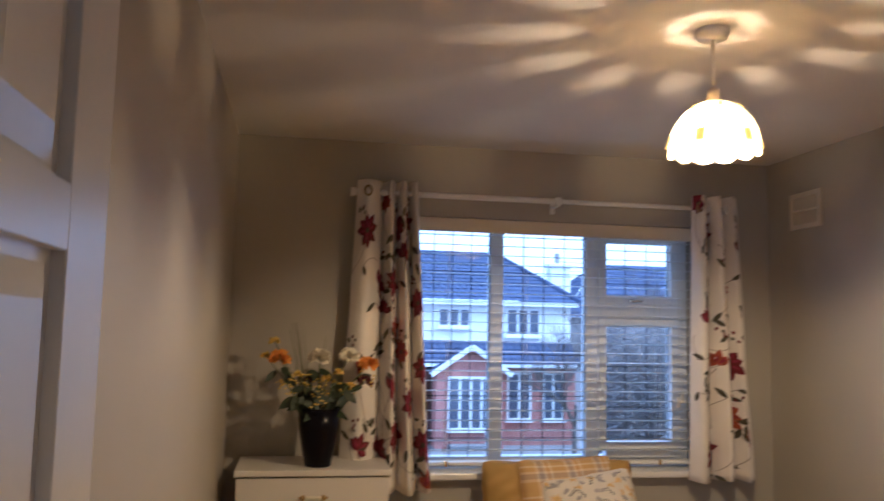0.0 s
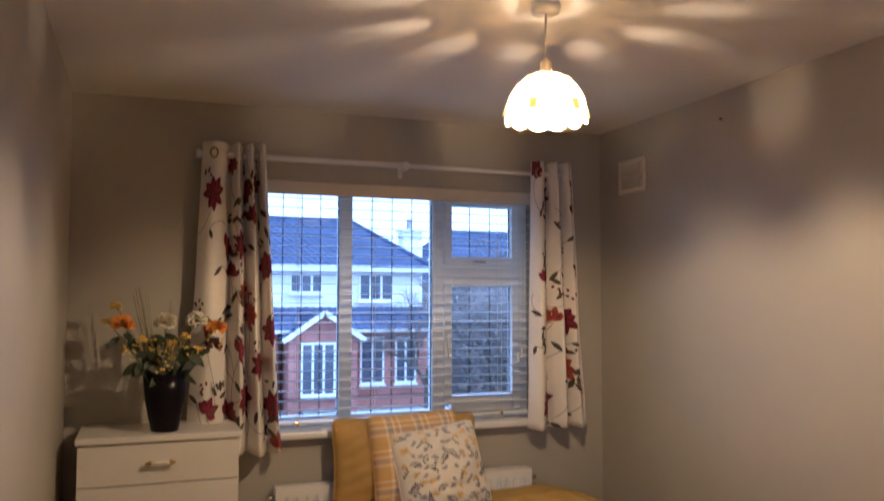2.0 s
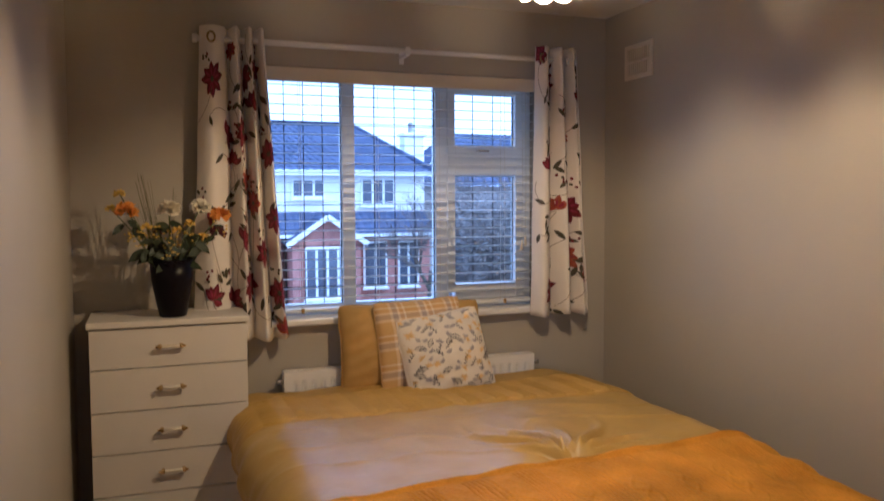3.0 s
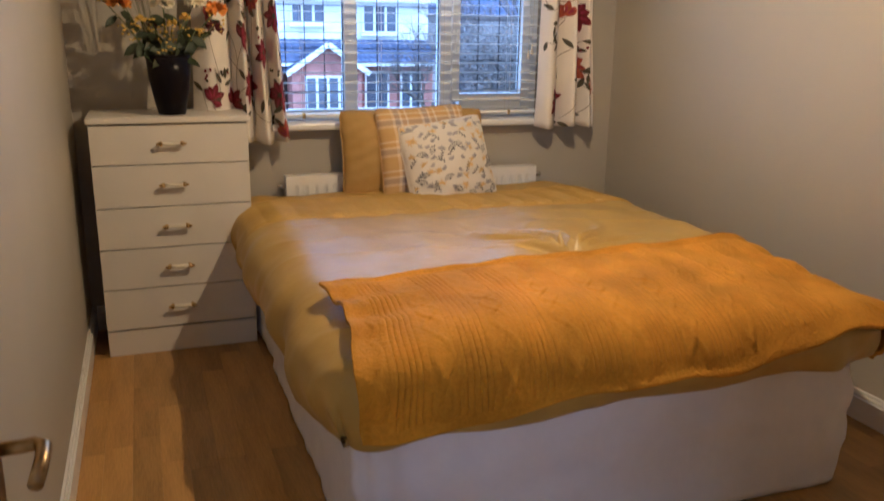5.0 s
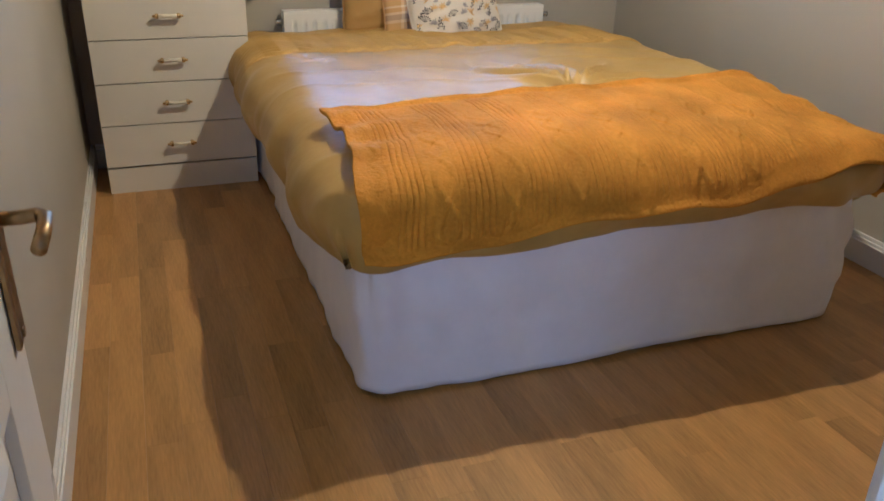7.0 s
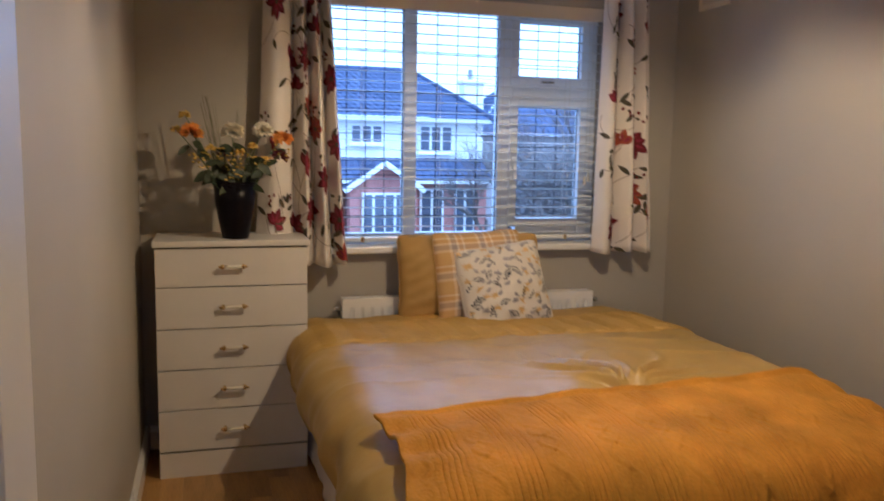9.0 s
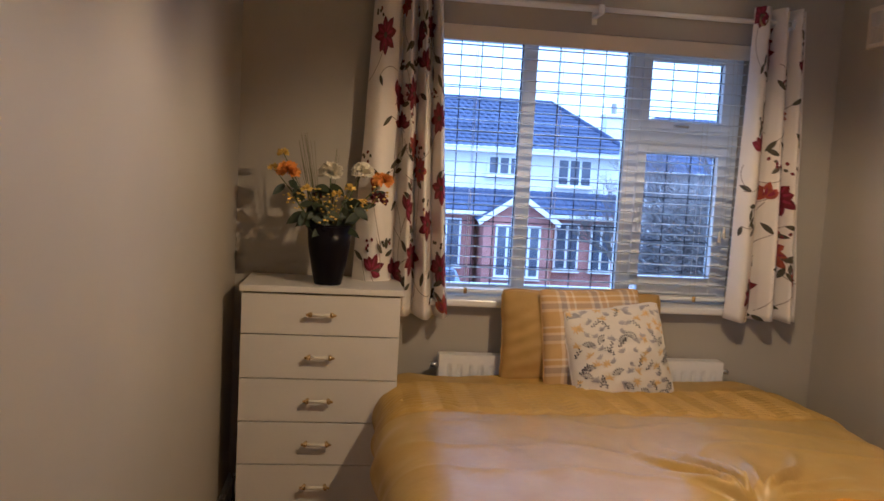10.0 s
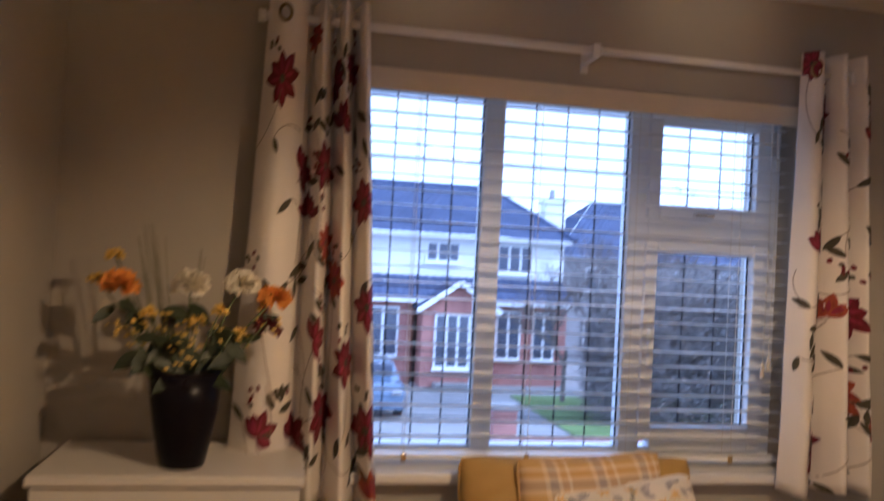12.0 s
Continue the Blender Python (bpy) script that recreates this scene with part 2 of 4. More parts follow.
def lathe(profile, centre, sides=32, bm=None):
    """A turned shape from (radius, height) pairs about the vertical through centre."""
    bm = bm or bmesh.new()
    c = Vector(centre)
    rings = []
    for r, z in profile:
        rings.append([bm.verts.new(c + Vector((r * math.cos(2 * math.pi * k / sides), r * math.sin(2 * math.pi * k / sides), z))) for k in range(sides)])
    for r0, r1 in zip(rings, rings[1:]):
        for k in range(sides):
            bm.faces.new((r0[k], r0[(k + 1) % sides], r1[(k + 1) % sides], r1[k]))
    return bm


def sheet(f, nu, nv, bm=None, uv=False):
    """A grid whose corners are f(u, v), u and v from 0 to 1."""
    bm = bm or bmesh.new()
    g = [[bm.verts.new(f(i / nu, j / nv)) for j in range(nv + 1)] for i in range(nu + 1)]
    layer = bm.loops.layers.uv.verify() if uv else None
    for i in range(nu):
        for j in range(nv):
            fc = bm.faces.new((g[i][j], g[i + 1][j], g[i + 1][j + 1], g[i][j + 1]))
            if uv:
                for lp, (a, b) in zip(fc.loops, ((i, j), (i + 1, j), (i + 1, j + 1), (i, j + 1))):
                    lp[layer].uv = (a / nu, b / nv)
    return bm


def solid(ob, thickness, offset=0.0):
    md = ob.modifiers.new("thickness", "SOLIDIFY")
    md.thickness, md.offset = thickness, offset
    return ob


# ---- the room ----
X0, X1, Y0, Y1, H = -0.20, 2.455, -0.03, 3.55, 2.45
OX0, OX1, OZ0, OZ1 = 0.60, 2.045, 0.925, 2.108   # window opening
DX0, DX1, DH = -0.135, 0.468, 2.03                # doorway
solo("wall_west", box(X0 - 0.1, X0, Y0, Y1 + 0.3, 0, H), WALL, "plain matt grey-beige painted wall", "wall", "structure")
solo("wall_east", box(X1, X1 + 0.1, Y0, Y1 + 0.3, 0, H), WALL, "plain matt grey-beige painted wall", "wall", "structure")
nw = box(X0, OX0, Y1, Y1 + 0.3, 0, H)
box(OX1, X1, Y1, Y1 + 0.3, 0, H, bm=nw)
box(OX0, OX1, Y1, Y1 + 0.3, 0, OZ0 - 0.03, bm=nw)
box(OX0, OX1, Y1, Y1 + 0.3, OZ1, H, bm=nw)
solo("wall_north", nw, WALL, "grey-beige painted wall with a wide window opening", "wall", "structure")
sw = box(X0 - 0.1, DX0, Y0 - 0.12, Y0, 0, H)
box(DX1, X1 + 0.1, Y0 - 0.12, Y0, 0, H, bm=sw)
box(DX0, DX1, Y0 - 0.12, Y0, DH, H, bm=sw)
solo("wall_south", sw, WALL, "grey-beige painted wall with a doorway", "wall", "structure")
solo("ceiling", box(X0 - 0.1, X1 + 0.1, Y0 - 0.12, Y1 + 0.3, H, H + 0.15), CEIL, "white painted plaster ceiling", "ceiling", "structure")
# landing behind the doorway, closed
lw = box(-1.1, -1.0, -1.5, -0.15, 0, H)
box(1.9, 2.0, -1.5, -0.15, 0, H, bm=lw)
# end wall with an added, unseen opening that the fill light shines through
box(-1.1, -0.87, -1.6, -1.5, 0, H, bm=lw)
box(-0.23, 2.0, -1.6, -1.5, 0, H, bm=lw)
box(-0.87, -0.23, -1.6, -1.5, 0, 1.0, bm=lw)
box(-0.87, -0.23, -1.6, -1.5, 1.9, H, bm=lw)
solo("wall_landing", lw, WALL, "plain grey-beige landing walls with an unseen opening added for the fill light", "wall", "structure")
solo("ceiling_landing", box(-1.1, 2.0, -1.6, -0.15, H, H + 0.15), CEIL, "white landing ceiling", "ceiling", "structure")
floor = solo("floor", box(-1.1, X1 + 0.1, -1.6, Y1 + 0.3, -0.12, -0.006), SUBF, "oak-effect laminate plank floor", "floor", "structure")


def baseboard(name, x0, x1, y0, y1, side):
    """Skirting with a stepped, moulded top; side says which way it faces."""
    bm = bmesh.new()
    for d, z0, z1 in ((0.018, 0, 0.085), (0.014, 0.085, 0.098), (0.009, 0.098, 0.112)):
        if side == "e":
            box(x0, x0 + d, y0, y1, z0, z1, 0.002, bm)
        elif side == "w":
            box(x0 - d, x0, y0, y1, z0, z1, 0.002, bm)
        elif side == "s":
            box(x0, x1, y0 - d, y0, z0, z1, 0.002, bm)
        else:
            box(x0, x1, y0, y0 + d, z0, z1, 0.002, bm)
    return solo(name, bm, GLOSS, "white gloss moulded skirting board", "skirting", "structure")


baseboard("baseboard_west", X0, 0, Y0, Y1, "e")
baseboard("baseboard_east", X1, 0, Y0, Y1, "w")
baseboard("baseboard_north", X0 + 0.02, X1 - 0.02, Y1, 0, "s")
baseboard("baseboard_south", DX1 + 0.07, X1 - 0.02, Y0, 0, "n")
fr = box(DX1 - 0.02, DX1, Y0 - 0.12, Y0, 0, DH)
box(DX0, DX0 + 0.02, Y0 - 0.12, Y0 - 0.004, 0, DH, bm=fr)
box(DX0, DX1, Y0 - 0.12, Y0, DH - 0.02, DH, bm=fr)
box(DX1 - 0.01, DX1 + 0.055, Y0, Y0 + 0.015, 0, DH + 0.05, 0.004, fr)
box(DX0 - 0.05, DX1 - 0.01, Y0, Y0 + 0.015, DH - 0.01, DH + 0.05, 0.004, fr)
solo("trim_doorway", fr, GLOSS, "white gloss door frame and architrave", "door frame", "structure")

# ---- door, standing open along the wall ----
door = thing("door_1", (-0.11, Y0, 0), "white panelled door standing open against the wall", "door", kind="structure")
FX, DY0, DY1 = -0.083, Y0 + 0.02, 0.607     # face and span of the leaf
leaf = box(FX - 0.034, FX - 0.015, DY0, DY1, 0.008, DH - 0.03)
stiles = [(DY0, DY0 + 0.12), (DY0 + 0.21, DY0 + 0.30), (DY1 - 0.125, DY1)]
for a, b in stiles:
    box(FX - 0.040, FX, a, b, 0.008, DH - 0.03, 0.0015, leaf)
rails = [(0.008, 0.20), (0.755, 0.93), (1.633, 1.686), (1.95, 2.0)]
for z0, z1 in rails:
    for a, b in ((stiles[0][1], stiles[1][0]), (stiles[1][1], stiles[2][0])):
        box(FX - 0.0395, FX - 0.0005, a - 0.001, b + 0.001, z0, z1, 0, leaf)
part("leaf", leaf, GLOSS, door)
for (z0, z1) in ((0.20, 0.755), (0.93, 1.633), (1.686, 1.95)):
    for a, b in ((stiles[0][1], stiles[1][0]), (stiles[1][1], stiles[2][0])):
        bm = bmesh.new()
        for s in (0,):
            q = [bm.verts.new((FX - 0.012, y, z)) for y, z in ((a, z0), (b, z0), (b, z1), (a, z1))]
            w = [bm.verts.new((FX - 0.013, y, z)) for y, z in ((a + 0.012, z0 + 0.012), (b - 0.012, z0 + 0.012), (b - 0.012, z1 - 0.012), (a + 0.012, z1 - 0.012))]
            e = [bm.verts.new((FX - 0.004, y, z)) for y, z in ((a + 0.04, z0 + 0.04), (b - 0.04, z0 + 0.04), (b - 0.04, z1 - 0.04), (a + 0.04, z1 - 0.04))]
            for r0, r1 in ((q, w), (w, e)):
                for k in range(4):
                    bm.faces.new((r0[k], r0[(k + 1) % 4], r1[(k + 1) % 4], r1[k]))
            bm.faces.new(e)
        part("panel", bm, GLOSS, door)
hy, hz = DY1 - 0.034, 0.918
plate = box(FX, FX + 0.008, hy - 0.021, hy + 0.021, hz - 0.145, hz + 0.085, 0.006)
hp = part("handle_plate", plate, ABRASS, door, "antique brass door plate")
part("lever", tube([(FX + 0.006, hy, hz), (FX + 0.03, hy, hz), (FX + 0.044, hy, hz + 0.001), (FX + 0.052, hy - 0.008, hz + 0.001), (FX + 0.052, hy - 0.03, hz - 0.004), (FX + 0.049, hy - 0.066, hz - 0.010)], 0.0078, 12), ABRASS, hp, smooth=True)
for dz in (-0.13, 0.07):
    part("screw", box(FX + 0.008, FX + 0.010, hy - 0.005, hy + 0.005, hz + dz - 0.005, hz + dz + 0.005, 0.002), ABRASS, hp)

# ---- window ----
win = thing("window_1", (1.32, 3.65, OZ0), "white plastic window with leaded panes", "window", kind="structure")
fy0, fy1 = 3.625, 3.69


def frame_of(x0, x1, z0, z1, w, y0, y1):
    bm = box(x0, x0 + w, y0, y1, z0, z1, 0.004)
    box(x1 - w, x1, y0, y1, z0, z1, 0.004, bm)
    box(x0 + w, x1 - w, y0, y1, z0, z0 + w, 0.004, bm)
    box(x0 + w, x1 - w, y0, y1, z1 - w, z1, 0.004, bm)
    return bm


part("window_frame", frame_of(OX0, OX1, OZ0, OZ1, 0.05, fy0 + 0.01, fy1 + 0.01), PVC, win)
part("mullion", box(1.015, 1.080, fy0, fy1, OZ0 + 0.04, OZ1 - 0.04, 0.005), PVC, win)
part("mullion", box(1.503, 1.575, fy0, fy1, OZ0 + 0.04, OZ1 - 0.04, 0.005), PVC, win)
part("transom", box(1.575, 1.995, fy0, fy1, 1.645, 1.725, 0.005), PVC, win)
top_s = part("top_sash", box(1.950, 1.998, fy0 - 0.013, fy1 - 0.021, 1.721, 2.068, 0.004, frame_of(1.563, 1.990, 1.720, 2.068, 0.043, fy0 - 0.014, fy1 - 0.02)), PVC, win)
low_s = part("side_sash", box(1.606, 1.9495, fy0 - 0.011, fy1 - 0.023, 0.968, 1.008, 0.004, box(1.950, 1.998, fy0 - 0.013, fy1 - 0.021, 0.969, 1.650, 0.004, frame_of(1.563, 1.990, 1.002, 1.650, 0.043, fy0 - 0.014, fy1 - 0.02))), PVC, win)
part("latch", box(1.72, 1.79, fy0 - 0.034, fy0 - 0.012, 1.728, 1.742, 0.004), CHROME, top_s)
part("latch", box(1.580, 1.597, fy0 - 0.034, fy0 - 0.012, 1.24, 1.36, 0.004), PVC, low_s)
PANES = [(OX0 + 0.045, 1.016, 0.975, 2.060, 3), (1.079, 1.504, 0.975, 2.060, 3), (1.604, 1.948, 1.760, 2.022, 2), (1.604, 1.948, 1.043, 1.609, 2)]
for px0, px1, pz0, pz1, nl in PANES:
    py = 3.652
    pane = part("pane", box(px0 - 0.004, px1 + 0.004, py, py + 0.006, pz0 - 0.004, pz1 + 0.004), GLASS, win)
    pane.visible_shadow = False
    for k in range(nl):
        lx = px0 + (px1 - px0) * (k + 1) / (nl + 1)
        part("lead_strip", box(lx - 0.0022, lx + 0.0022, py - 0.003, py - 0.0005, pz0, pz1), LEAD, pane)
    k = 1
    while pz1 - 0.20 * k > pz0 + 0.06:
        lz = pz1 - 0.20 * k
        part("lead_strip", box(px0, px1, py - 0.0035, py - 0.001, lz - 0.002, lz + 0.002), LEAD, pane)
        k += 1
    gk = box(px1 - 0.006, px1 - 0.0005, py - 0.006, py - 0.004, pz0, pz1)
    part("gasket", gk, LEAD, pane)
part("window_sill", box(OX0 - 0.03, OX1 + 0.03, Y1 - 0.07, Y1 - 0.002, OZ0 - 0.032, OZ0, 0.008, box(OX0 + 0.001, OX1 - 0.001, Y1 - 0.002, fy0 + 0.012, OZ0 - 0.03, OZ0)), GLOSS, win, "white painted window board")

# ---- venetian blind ----
blind = thing("venetian_blind", (1.345, 3.585, 2.0), "white slatted venetian blind with cream headrail, lowered and open", "blind")
BX0, BX1, BY = OX0 + 0.012, OX1 - 0.008, 3.583
part("valance", box(BX0 - 0.006, BX1 + 0.004, 3.535, 3.543, 2.038, 2.104, 0.003), CREAM, blind, "cream valance strip")
part("headrail", box(BX0, BX1, 3.556, 3.61, 2.06, 2.102, 0.003), SLAT, blind)


def slat_mesh():
    def f(u, v):
        w = (v - 0.5) * 0.042
        return Vector(((u - 0.5) * (BX1 - BX0), w, 0.0035 * (1 - (2 * v - 1) ** 2)))
    bm = sheet(f, 8, 4)
    r = bmesh.ops.solidify(bm, geom=bm.faces[:], thickness=0.0026)
    return finish("slat", bm, SLAT, False)


smesh = slat_mesh()
nslat = 23
for k in range(nslat):
    s = new("slat", smesh)
    s.parent = blind
    s.matrix_basis = pose((BX0 + BX1) / 2 - 1.345, BY - 3.585, 2.028 - 0.0462 * k - 2.0, 1, 0, 0.05 * math.sin(k * 2.1))
part("bottom_rail", box(BX0, BX1, BY - 0.025, BY + 0.025, 0.945, 0.962, 0.004), SLAT, blind)
for cx in (0.80, 1.18, 1.50, 1.86):
    for dy in (-0.026, 0.026):
        part("ladder_cord", tube([(cx, BY + dy, 0.95), (cx, BY + dy, 2.06)], 0.0011, 5), CORD, blind)
    part("cord_button", box(cx - 0.008, cx + 0.008, BY - 0.03, BY - 0.024, 0.940, 0.966, 0.003), BRASS, blind)
for cx in (1.955, 1.975):
    part("pull_cord", tube([(cx, BY - 0.034, 2.06), (cx + 0.003, BY - 0.036, 1.6), (cx, BY - 0.034, 1.27)], 0.0012, 5), CORD, blind)
    part("cord_pull", lathe([(0.002, 0.05), (0.006, 0.035), (0.008, 0.0), (0.0, -0.002)], (cx, BY - 0.034, 1.22 + (cx - 1.955)), 10), CREAM, blind)

# ---- curtain rod ----
RZ, RY = 2.195, 3.462
rod = thing("curtain_rod", (1.3, RY, RZ), "white metal curtain rod with end caps", "curtain rod")
part("pole", tube([(0.335, RY, RZ), (1.32, RY, RZ)], 0.0135, 14), GLOSS, rod, smooth=True)
part("pole", tube([(1.32, RY, RZ), (2.19, RY, RZ)], 0.0110, 14), GLOSS, rod, smooth=True)
for x, s in ((0.335, -1), (2.19, 1)):
    part("finial", tube([(x, RY, RZ), (x + s * 0.012, RY, RZ), (x + s * 0.02, RY, RZ)], 0.019, 14), GLOSS, rod, smooth=True)
for x in (0.36, 1.30, 2.17):
    part("bracket", box(x - 0.010, x + 0.010, RY - 0.017, Y1, RZ - 0.024, RZ - 0.012, 0.002, box(x - 0.012, x + 0.012, Y1 - 0.006, Y1, RZ - 0.05, RZ + 0.02, 0.002, box(x - 0.012, x + 0.012, RY - 0.018, RY + 0.018, RZ - 0.02, RZ + 0.018, 0.003))), GLOSS, rod)


# ---- printed cloth: motifs laid on a cloth surface ----
def motif_strip(bm, surf, pts, widths):
    """A leaf, petal or stem: a band along pts (in cloth metres) with half widths."""
    rows = []
    for i, (a, b) in enumerate(pts):
        a0, b0 = pts[max(i - 1, 0)]
        a1, b1 = pts[min(i + 1, len(pts) - 1)]
        d = Vector((a1 - a0, b1 - b0)).normalized()
        nrm = Vector((-d.y, d.x))
        rows.append([bm.verts.new(surf(a + nrm.x * widths[i] * k, b + nrm.y * widths[i] * k)) for k in (-1, 0, 1)])
    for r0, r1 in zip(rows, rows[1:]):
        for k in (0, 1):
            bm.faces.new((r0[k], r0[k + 1], r1[k + 1], r1[k]))


def petal(bm, surf, a, b, ang, length, width):
    n = 6
    pts = [(a + math.cos(ang) * length * i / n, b + math.sin(ang) * length * i / n) for i in range(n + 1)]
    motif_strip(bm, surf, pts, [max(0.0008, width * math.sin(math.pi * min(1, (i + 0.4) / (n + 0.4))) ** 0.8) for i in range(n + 1)])


def stem(bm, surf, a, b, ang, length, bend, w=0.0014):
    pts, x, y = [], a, b
    for i in range(13):
        pts.append((x, y))
        x, y, ang = x + math.cos(ang) * length / 12, y + math.sin(ang) * length / 12, ang + bend / 12
    motif_strip(bm, surf, pts, [w] * len(pts))
    return x, y, ang


def curtain(name, label, x_top, x_bot, z_top, z_bot, folds, width, flowers, seed):
    rnd = random.Random(seed)
    cloth = thing(name, ((x_top[0] + x_top[1]) / 2, RY, z_top), label, "curtain", "curtains at the window")

    def surf(a, b, lift=0.0):
        """a: metres across the cloth, b: metres up from the hem."""
        u, v = min(max(a / width, 0), 1), min(max(b / (z_top - z_bot), 0), 1)
        e = u
        acc, tot = 0.0, 0.0
        # wide flat folds and tight ones
        for cx, wd in folds:
            tot += wd
        for cx, wd in folds:
            if u > cx[1]:
                acc += wd
            elif u > cx[0]:
                acc += wd * (u - cx[0]) / (cx[1] - cx[0])
        e = acc / tot
        xl = x_bot[0] + (x_top[0] - x_bot[0]) * v ** 0.8
        xr = x_bot[1] + (x_top[1] - x_bot[1]) * v ** 0.9
        phase = 0.0
        for k, (cx, wd) in enumerate(folds):
            if u >= cx[0]:
                phase = k + min(1, (u - cx[0]) / (cx[1] - cx[0]))
        amp = 0.051 + 0.008 * (1 - v)
        y = RY - 0.004 - amp * math.sin(math.pi * phase) * (1 if int(phase) % 1 == 0 else 1) * (1.0 if v < 0.93 else 0.9)
        y += 0.007 * noise.noise(Vector((u * 5, v * 3, seed))) - 0.02 * (1 - v) * math.sin(math.pi * u) ** 2
        x = xl + (xr - xl) * e + 0.012 * noise.noise(Vector((u * 3, v * 4, seed + 3))) * (1 - v)
        z = z_bot + v * (z_top - z_bot) + 0.008 * (1 - v) * math.sin(9 * u + seed)
        return Vector((x, y - lift, z))

    h = z_top - z_bot
    body = part("cloth", sheet(lambda u, v: surf(u * width, v * h), 150, 40), CURT, cloth, smooth=True)
    solid(body, 0.002, 0.0)
    sub = lambda a, b: surf(a, b, 0.009)
    over = lambda a, b: surf(a, b, 0.0096)
    prints = {"red_flower_print": (RED, bmesh.new()), "rust_flower_print": (RUST, bmesh.new()), "pale_petal_print": (PLUM, bmesh.new()), "leaf_print": (OLIVE, bmesh.new()), "stem_print": (STEMP, bmesh.new())}
    for a, b, size, kind in flowers:
        a, size = a * width, size * 1.12
        bm = prints["red_flower_print" if kind == "r" else "rust_flower_print"][1]
        half = rnd.random() < 0.45
        n = rnd.choice((5, 6)) if half else rnd.choice((7, 8))
        rot = rnd.uniform(0.2, 2.2) if half else rnd.uniform(0, 6)
        span = math.pi * 1.1 if half else 2 * math.pi
        for k in range(n):
            an = rot + span * (k - n / 2) / n + rnd.uniform(-0.2, 0.2)
            petal(bm, sub, a, b, an, 1.2 * size * rnd.uniform(0.85, 1.2), size * 0.34)
            petal(prints["pale_petal_print"][1], over, a + 0.2 * size * math.cos(an), b + 0.2 * size * math.sin(an), an + 0.12, size * 0.75, size * 0.10)
        if not half:
            for k in range(6):
                petal(prints["leaf_print"][1], over, a, b, rot + k * 1.05, size * 0.22, size * 0.10)
        x, y, an = stem(prints["stem_print"][1], sub, a, b - size * 0.4, rnd.uniform(-2.2, -1.0), rnd.uniform(0.16, 0.3), rnd.uniform(-1.6, 1.6))
        for k in range(rnd.choice((2, 3))):
            an = rnd.uniform(0, 6.3)
            petal(prints["leaf_print"][1], sub, x + rnd.uniform(-0.03, 0.03), y + rnd.uniform(-0.03, 0.05), an, rnd.uniform(0.045, 0.065), 0.011)
        bx, by = a + rnd.uniform(-0.07, 0.07), b + rnd.uniform(0.08, 0.16)
        for k in range(5):
            petal(prints["red_flower_print" if rnd.random() < 0.5 else "leaf_print"][1], sub, bx + rnd.uniform(-0.025, 0.025), by + rnd.uniform(-0.025, 0.025), rnd.uniform(0, 6), 0.018, 0.007)
    for k in range(26):
        a, b = rnd.uniform(0.05, 0.95) * width, rnd.uniform(0.05, 0.95) * h
        petal(prints["leaf_print"][1], sub, a, b, rnd.uniform(0, 6.3), rnd.uniform(0.045, 0.07), 0.011)
        stem(prints["stem_print"][1], sub, a, b, rnd.uniform(0, 6.3), 0.14, rnd.uniform(-2, 2))
    for nm, (mt, bm) in prints.items():
        tagged(part(nm, bm, mt, body, smooth=True), kind="stuff")
    return cloth, surf


LF = [((0.0, 0.30), 2.6), ((0.30, 0.42), 0.7), ((0.42, 0.54), 0.8), ((0.54, 0.66), 0.6), ((0.66, 0.78), 0.8), ((0.78, 0.90), 0.55), ((0.90, 1.0), 0.7)]
left_c, lsurf = curtain("curtain", "ivory cotton eyelet curtain with crimson flowers, drawn aside", (0.345, 0.622), (0.285, 0.712), 2.248, 0.852, LF, 0.72,
    [(0.70, 1.05, 0.05, "r"), (0.76, 0.40, 0.05, "r"), (0.66, 0.62, 0.045, "u"), (0.80, 1.22, 0.045, "r"), (0.47, 0.45, 0.05, "r"), (0.14, 1.16, 0.058, "r"), (0.30, 0.92, 0.050, "r"), (0.52, 0.93, 0.052, "r"), (0.38, 0.80, 0.042, "r"), (0.40, 1.30, 0.035, "u"), (0.55, 0.72, 0.04, "u"), (0.92, 0.84, 0.050, "r"), (0.94, 0.55, 0.05, "r"),
     (0.16, 0.20, 0.052, "r"), (0.55, 0.25, 0.055, "r"), (0.35, 0.17, 0.05, "r"), (0.93, 0.21, 0.055, "r"), (0.96, 0.03, 0.05, "u"), (0.62, 1.18, 0.045, "r"), (0.12, 0.55, 0.03, "u")], 4)
RF = [((0.0, 0.30), 1.9), ((0.30, 0.42), 0.6), ((0.42, 0.60), 1.3), ((0.60, 0.74), 0.7), ((0.74, 0.88), 0.8), ((0.88, 1.0), 0.6)]
right_c, rsurf = curtain("curtain", "ivory cotton eyelet curtain with crimson and rust flowers, drawn aside", (1.985, 2.222), (1.958, 2.300), 2.255, 0.885, RF, 0.62,
    [(0.30, 1.18, 0.055, "r"), (0.85, 1.10, 0.05, "r"), (0.62, 0.93, 0.05, "u"), (0.20, 0.76, 0.055, "r"), (0.68, 0.55, 0.06, "r"), (0.42, 0.55, 0.045, "u"), (0.65, 0.30, 0.06, "u"), (0.28, 0.13, 0.055, "r"), (0.06, 1.33, 0.045, "r"), (0.88, 0.2, 0.045, "u")], 9)
